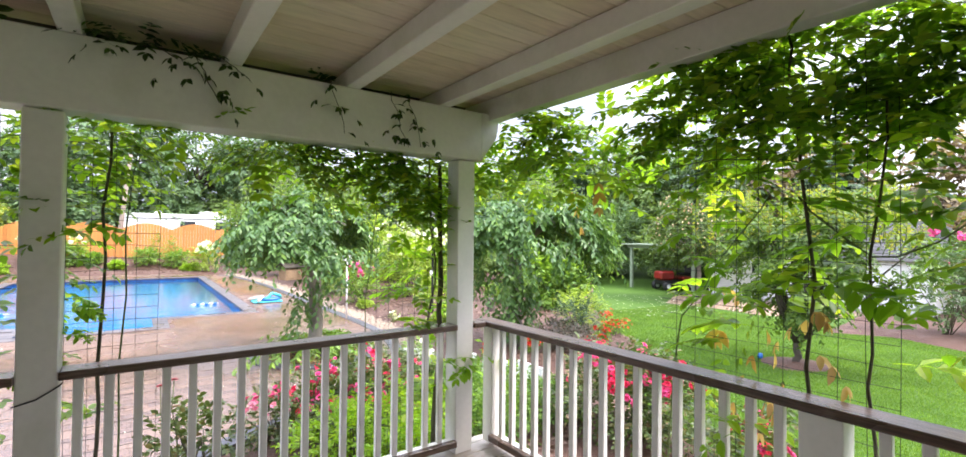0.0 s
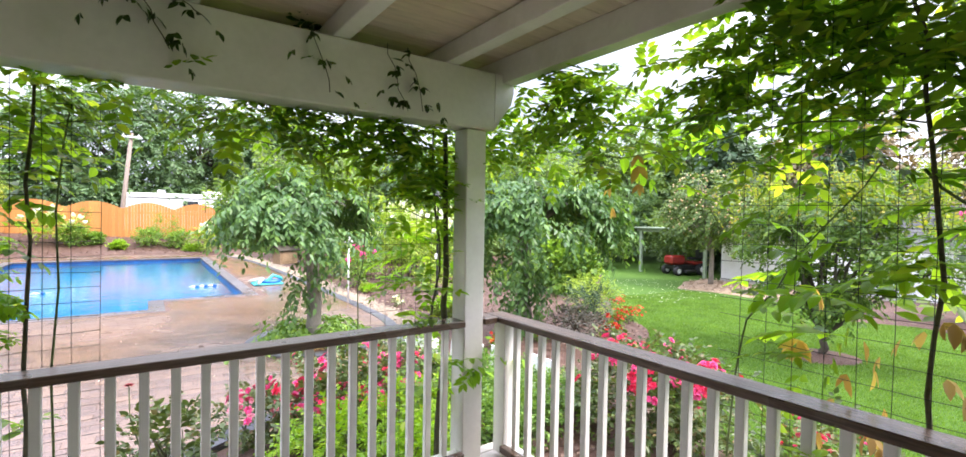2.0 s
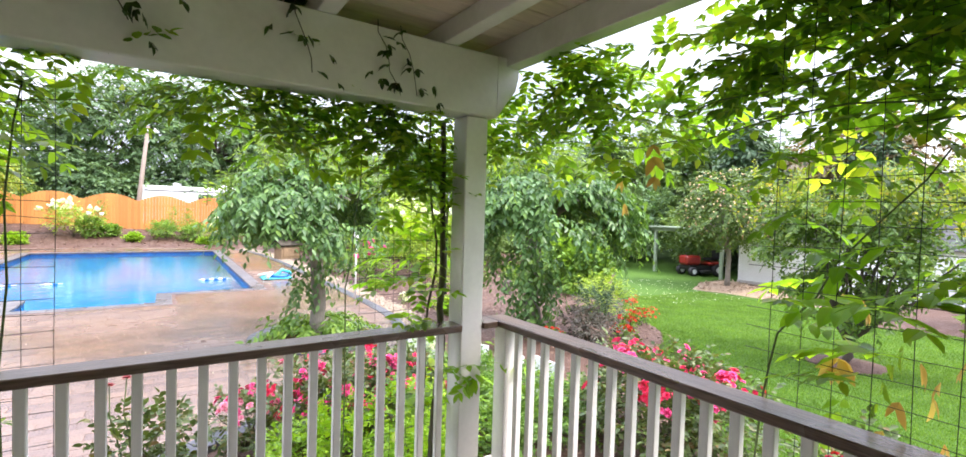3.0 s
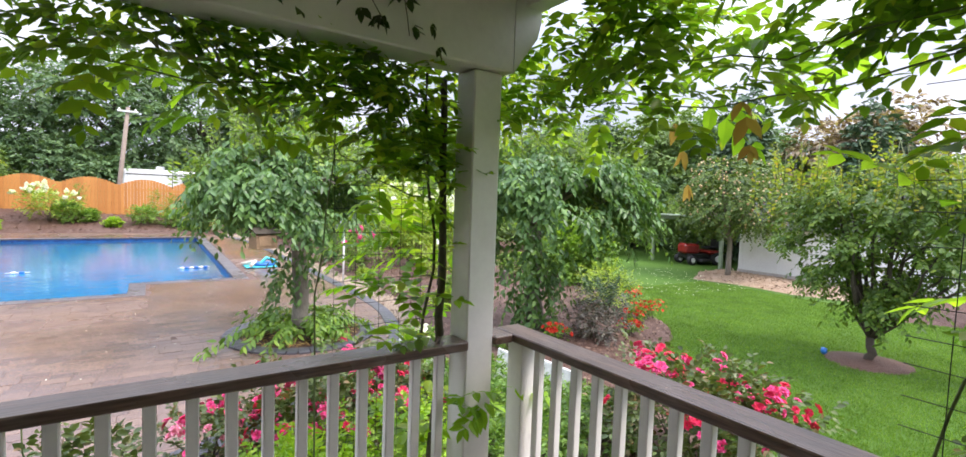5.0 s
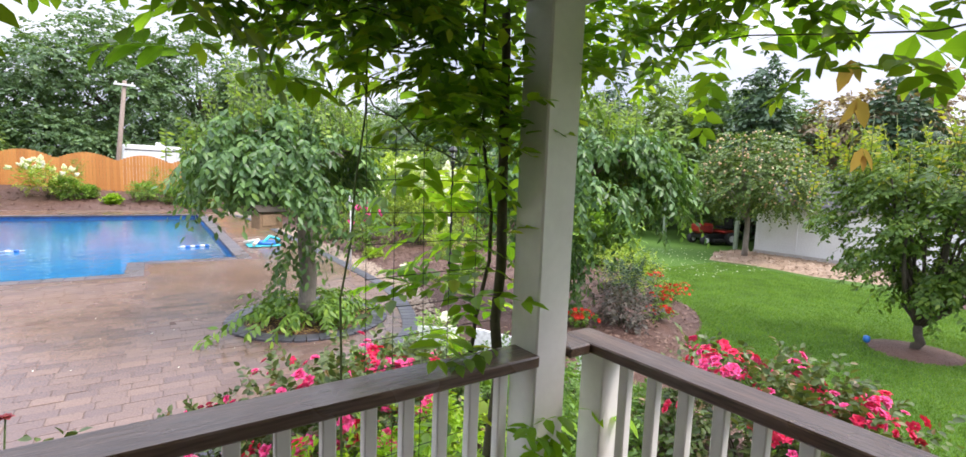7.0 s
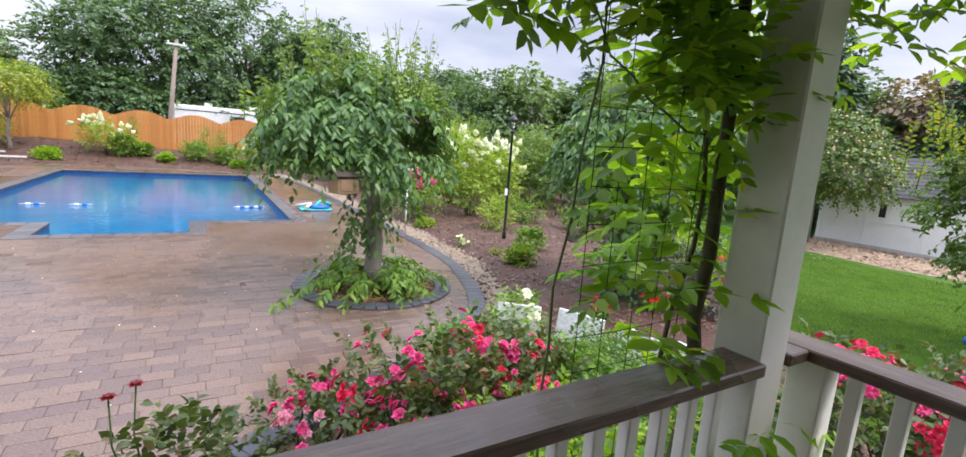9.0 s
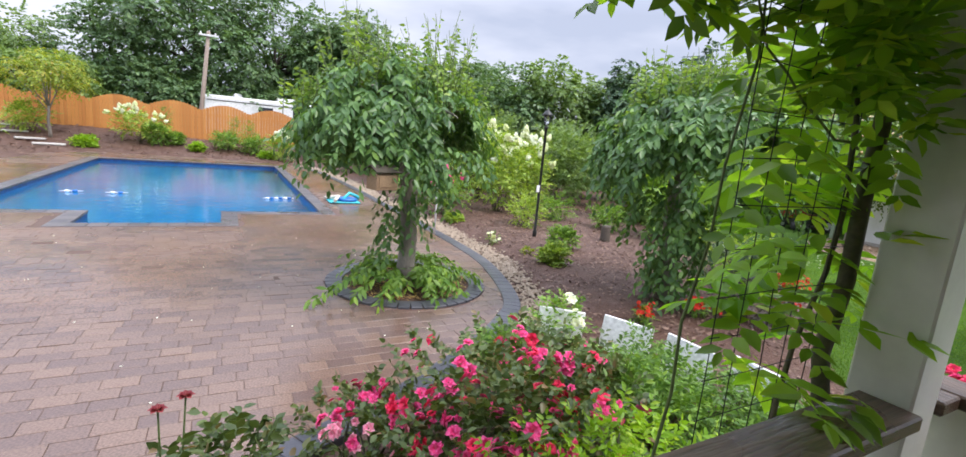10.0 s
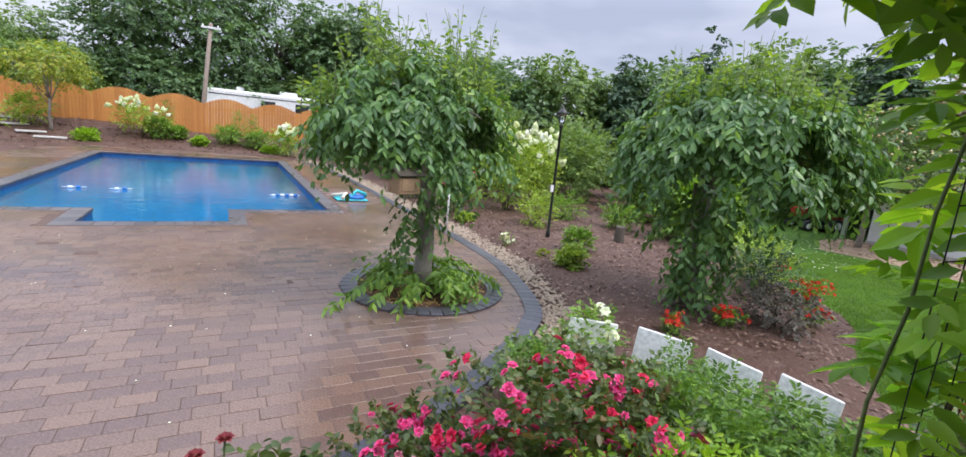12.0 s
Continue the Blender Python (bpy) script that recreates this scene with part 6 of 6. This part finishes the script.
stump = root("tree_stump", "short dark tree stump standing in the mulch", "stump")
part("stump", lathe([(0.13, -0.05), (0.11, 0.05), (0.1, 0.3), (0.095, 0.34)], 12, pose(7.55, 10.05, -0.4)), M["bark_dark"], stump)
spot = root("blue_marker", "small blue plastic stake marker in a mulch ring", "marker")
part("head", lathe([(0.02, 0), (0.045, 0.03), (0.04, 0.09), (0.01, 0.1)], 8, pose(8.95, 3.95, -0.55)), M["blue"], spot)
for i, (px, py, w, d, rot) in enumerate(((-6.4, 29.9, 1.1, 0.5, 12), (-7.2, 30.6, 1.0, 0.5, 20), (-8.0, 31.4, 1.0, 0.5, 28), (-8.7, 32.2, 1.0, 0.5, 28))):
    r = root("stepping_stone", "pale flat stepping stone in the fence-side bed", "stepping stone", "stepping stones")
    part("slab", box_bm(-w / 2, w / 2, -d / 2, d / 2, 0, 0.08, bevel=0.02, m=pose(px, py, float(ground_z(px, py)) + 0.11, 0, 0, rot)), M["stone"], r)

rn = np.random.default_rng(55)
k = 260
pp = np.concatenate([np.stack([rn.uniform(11.5, 17, k), rn.uniform(8, 12.5, k)], 1), np.stack([rn.uniform(-3, 3.2, 90), rn.uniform(5.6, 12, 90)], 1)])
pp = pp[(depth_in(bed_poly, pp[:, 0], pp[:, 1]) < 0)]
pz = np.where(pp[:, 0] < 5, PAVE + 0.004, ground_z(pp[:, 0], pp[:, 1]) + 0.03)
kk = len(pp)
tagged(foliage("fallen_petals", blades(np.stack([pp[:, 0], pp[:, 1], pz], 1), np.stack([rn.normal(0, 1, kk), rn.normal(0, 1, kk), rn.normal(0, 0.1, kk)], 1), np.tile([0, 0, 1.0], (kk, 1)),
                                       np.where(pp[:, 0] < 5, 0.022, 0.05), np.where(pp[:, 0] < 5, 0.016, 0.04), True), M["bloom_white"], None, "scattered white petals fallen on lawn and pavers"), category="petals")

# clear wire loop round the left post
loop = root("post_wire", "thin dark wire tied round the porch post", "wire")
part("wire", tube([(-0.49, 2.815, 0.80), (-0.41, 2.812, 0.82), (-0.33, 2.814, 0.87), (-0.328, 2.9, 0.86)], 0.004, 5), M["wire"], loop)

# ---- paving pieces, edging and gravel, last ----
paving = root("paving", "wet brown and grey concrete paver patio", "paving", kind="structure")
xs, ys = np.arange(-16, 4.6, 0.25), np.arange(3.0, 29.6, 0.25)
XX, YY = np.meshgrid(xs, ys)
DD = depth_in(pave_poly, XX, YY)
pool_dep = np.maximum(np.minimum(np.minimum(XX - POOL[0], POOL[1] - XX), np.minimum(YY - POOL[2], POOL[3] - YY)), np.minimum(np.minimum(XX - NOTCH[0], NOTCH[1] - XX), np.minimum(YY - NOTCH[2], POOL[2] + 1 - YY)))
base_sheet = sheet("joint_bed", xs, ys, lambda a, b: np.where(DD > 0.05, -0.4835, -0.6), M["joint"], None)
fs = [p.vertices[:] for p in base_sheet.data.polygons]
vs = [v.co[:] for v in base_sheet.data.vertices]
keep = []
for f in fs:
    cx, cy = sum(vs[i][0] for i in f) / 4, sum(vs[i][1] for i in f) / 4
    in_pool = (POOL[0] - 0.15 < cx < POOL[1] + 0.15 and POOL[2] - 0.15 < cy < POOL[3] + 0.15) or (NOTCH[0] - 0.15 < cx < NOTCH[1] + 0.15 and NOTCH[2] - 0.15 < cy < POOL[2])
    if not in_pool and float(depth_in(pave_poly, np.array([cx]), np.array([cy]))[0]) > -0.1:
        keep.append(f)
bpy.data.objects.remove(base_sheet)
raw("joint_bed", vs, keep, M["joint"], paving)

rng = random.Random(11)
cells = []
yy = 3.2
row = 0
while yy < 29.2:
    xx = (-12.09 if yy < 16 else -7.67) - 0.117 * (row % 2) - rng.uniform(0, 0.05)
    row += 1
    while xx < 4.4:
        w = rng.choice((0.225, 0.235, 0.235, 0.245))
        cells.append((xx + w / 2, yy + 0.075, w, 0.15))
        xx += w
    yy += 0.15
cen = np.array(cells)
dep = depth_in(pave_poly, cen[:, 0], cen[:, 1])
ringd = np.hypot(cen[:, 0] - 2.5, cen[:, 1] - 8.35)
px, py = cen[:, 0], cen[:, 1]
wet = ((px > POOL[0] - 0.38) & (px < POOL[1] + 0.38) & (py > POOL[2] - 0.36) & (py < POOL[3] + 0.38)) | ((px > NOTCH[0] - 0.38) & (px < NOTCH[1] + 0.38) & (py > NOTCH[2] - 0.36) & (py < POOL[2]))
cen = cen[(dep > 0.12) & (ringd > 0.96) & ~wet]
near = (cen[:, 0] > -1.5) & (cen[:, 0] < 3.3) & (cen[:, 1] > 4.6) & (cen[:, 1] < 7.8)
order = np.argsort(np.where(near, np.hypot(cen[:, 0] - 0.9, cen[:, 1] - 5.2), 1e6))
single = set(order[:min(300, int(near.sum()))].tolist())


def paver_geo(w, d, gap=0.004, ch=0.0015, t=0.05):
    a, b = w / 2 - gap / 2, d / 2 - gap / 2
    v = [(sx * (a - ch), sy * (b - ch), 0.0) for sx, sy in ((-1, -1), (1, -1), (1, 1), (-1, 1))]
    v += [(sx * a, sy * b, -ch) for sx, sy in ((-1, -1), (1, -1), (1, 1), (-1, 1))]
    v += [(sx * a, sy * b, -t) for sx, sy in ((-1, -1), (1, -1), (1, 1), (-1, 1))]
    f = [(0, 1, 2, 3)] + [(i, 4 + i, 4 + (i + 1) % 4, (i + 1) % 4) for i in range(4)] + [(4 + i, 8 + i, 8 + (i + 1) % 4, 4 + (i + 1) % 4) for i in range(4)]
    return v, f


GEO = {}
for w in (0.225, 0.235, 0.245):
    v, f = paver_geo(w, 0.15)
    me = bpy.data.meshes.new("paver")
    me.from_pydata(v, [], f)
    me.materials.append(M["paver_piece"])
    GEO[w] = (me, v, f)
allv, allf = [], []
for i, (cx, cy, w, d) in enumerate(cen):
    me, v, f = GEO[min(GEO, key=lambda q: abs(q - w))]
    dz = rng.gauss(0, 0.0012)
    if i in single:
        o = new("paver", me)
        o.parent = paving
        o.location = (cx, cy, PAVE + dz)
        o.rotation_euler = (rng.gauss(0, 0.003), rng.gauss(0, 0.003), rng.gauss(0, 0.006))
    else:
        k = len(allv)
        tx, ty = rng.gauss(0, 0.003), rng.gauss(0, 0.003)
        allv += [(cx + a, cy + b, PAVE + c + dz + a * tx + b * ty) for a, b, c in v]
        allf += [tuple(k + j for j in q) for q in f]
tagged(raw("pavers", allv, allf, M["paver"], paving), kind="stuff")

brick_me = {}


def edging_run(points, depth, wide, parent, z, closed=False):
    pts = points + (points[:1] if closed else [])
    for a, b in zip(pts, pts[1:]):
        d = b - a
        c = (a + b) / 2
        if "m" not in brick_me:
            v, f = paver_geo(wide, depth, 0.004, 0.004, 0.08)
            me = bpy.data.meshes.new("edging_brick")
            me.from_pydata(v, [], f)
            me.materials.append(M["edging"])
            brick_me["m"] = me
        o = new("edging_brick", brick_me["m"])
        o.parent = parent
        o.matrix_local = Matrix.Translation((c.x, c.y, z)) @ Matrix.Rotation(math.atan2(d.y, d.x), 4, "Z") @ Matrix.Diagonal((d.length / wide * 0.995, 1, 1, 1))


border = root("patio_border", "dark slate-grey paver border curving round the patio", "paving border", kind="structure")
near_edge = [p for p in edge_line if p.y < 26.8 and p.x > -1]
inner = []
for i, p in enumerate(near_edge):
    t = (near_edge[min(i + 1, len(near_edge) - 1)] - near_edge[max(i - 1, 0)]).normalized()
    inner.append(p + Vector((-t.y, t.x, 0)) * 0.10)
edging_run(inner[::1], 0.22, 0.115, border, -0.468)
tree_ring = root("tree_ring", "dark slate paver ring about the small tree", "tree ring", kind="structure")
edging_run([Vector((2.5 + 0.95 * math.cos(a), 8.35 + 0.95 * math.sin(a), 0)) for a in np.linspace(0, math.tau, 44, endpoint=False)], 0.22, 0.115, tree_ring, -0.455, True)
raw("soil", [(2.5, 8.35, -0.45)] + [(2.5 + 0.88 * math.cos(a), 8.35 + 0.88 * math.sin(a), -0.475) for a in np.linspace(0, math.tau, 24, endpoint=False)], [(0, 1 + i, 1 + (i + 1) % 24) for i in range(24)], M["mulch"], tree_ring)
rn = np.random.default_rng(31)
k = 900
a, q = rn.uniform(0, math.tau, k), np.sqrt(rn.uniform(0, 1, k)) * 0.82
d = unit(np.stack([rn.normal(0, 1, k), rn.normal(0, 1, k), rn.normal(0, 0.2, k)], 1))
foliage("needle_litter", blades(np.stack([2.5 + q * np.cos(a), 8.35 + q * np.sin(a), np.full(k, -0.452)], 1), d, np.tile([0, 0, 1.0], (k, 1)), rn.uniform(0.04, 0.09, k), rn.uniform(0.01, 0.03, k), True), M["dry_leaf"], tree_ring, "orange-brown leaf litter")

# river gravel along the border
k = 9000
idx = rn.integers(0, len(near_edge) - 1, k)
base = np.array([(p.x, p.y) for p in near_edge])
tan = np.array([(near_edge[min(i + 1, len(near_edge) - 1)] - near_edge[max(i - 1, 0)]).normalized()[:2] for i in range(len(near_edge))])
off = rn.uniform(0.02, 0.32, k)
gx_ = base[idx, 0] + tan[idx, 1] * off + rn.normal(0, 0.05, k)
gy_ = base[idx, 1] - tan[idx, 0] * off + rn.normal(0, 0.05, k)
okk = gy_ > 6.1
gx_, gy_, off = gx_[okk], gy_[okk], off[okk]
gz_ = ground_z(gx_, gy_) + np.clip(depth_in(bed_poly, gx_, gy_) * 0.28, 0, 0.17) + 0.02
gv, gf = [], []
for cx, cy, cz in zip(gx_, gy_, gz_):
    s = rn.uniform(0.014, 0.03)
    q = len(gv)
    ang_ = rn.uniform(0, 3.14)
    ca, sa = math.cos(ang_), math.sin(ang_)
    for dx, dy, dz in ((1.3, 0, 0), (-1.2, 0, 0), (0, 0.9, 0), (0, -1, 0), (0.1, 0, 0.65), (0, 0.1, -0.6)):
        gv.append((cx + s * (dx * ca - dy * sa), cy + s * (dx * sa + dy * ca), cz + s * dz))
    gf += [(q + a_, q + b_, q + e_) for a_, b_, e_ in ((0, 2, 4), (2, 1, 4), (1, 3, 4), (3, 0, 4), (2, 0, 5), (1, 2, 5), (3, 1, 5), (0, 3, 5))]
gr = raw("river_gravel", gv, gf, M["gravel"], None, "strip of tan river gravel along the patio border")
tagged(gr, category="gravel", kind="stuff")
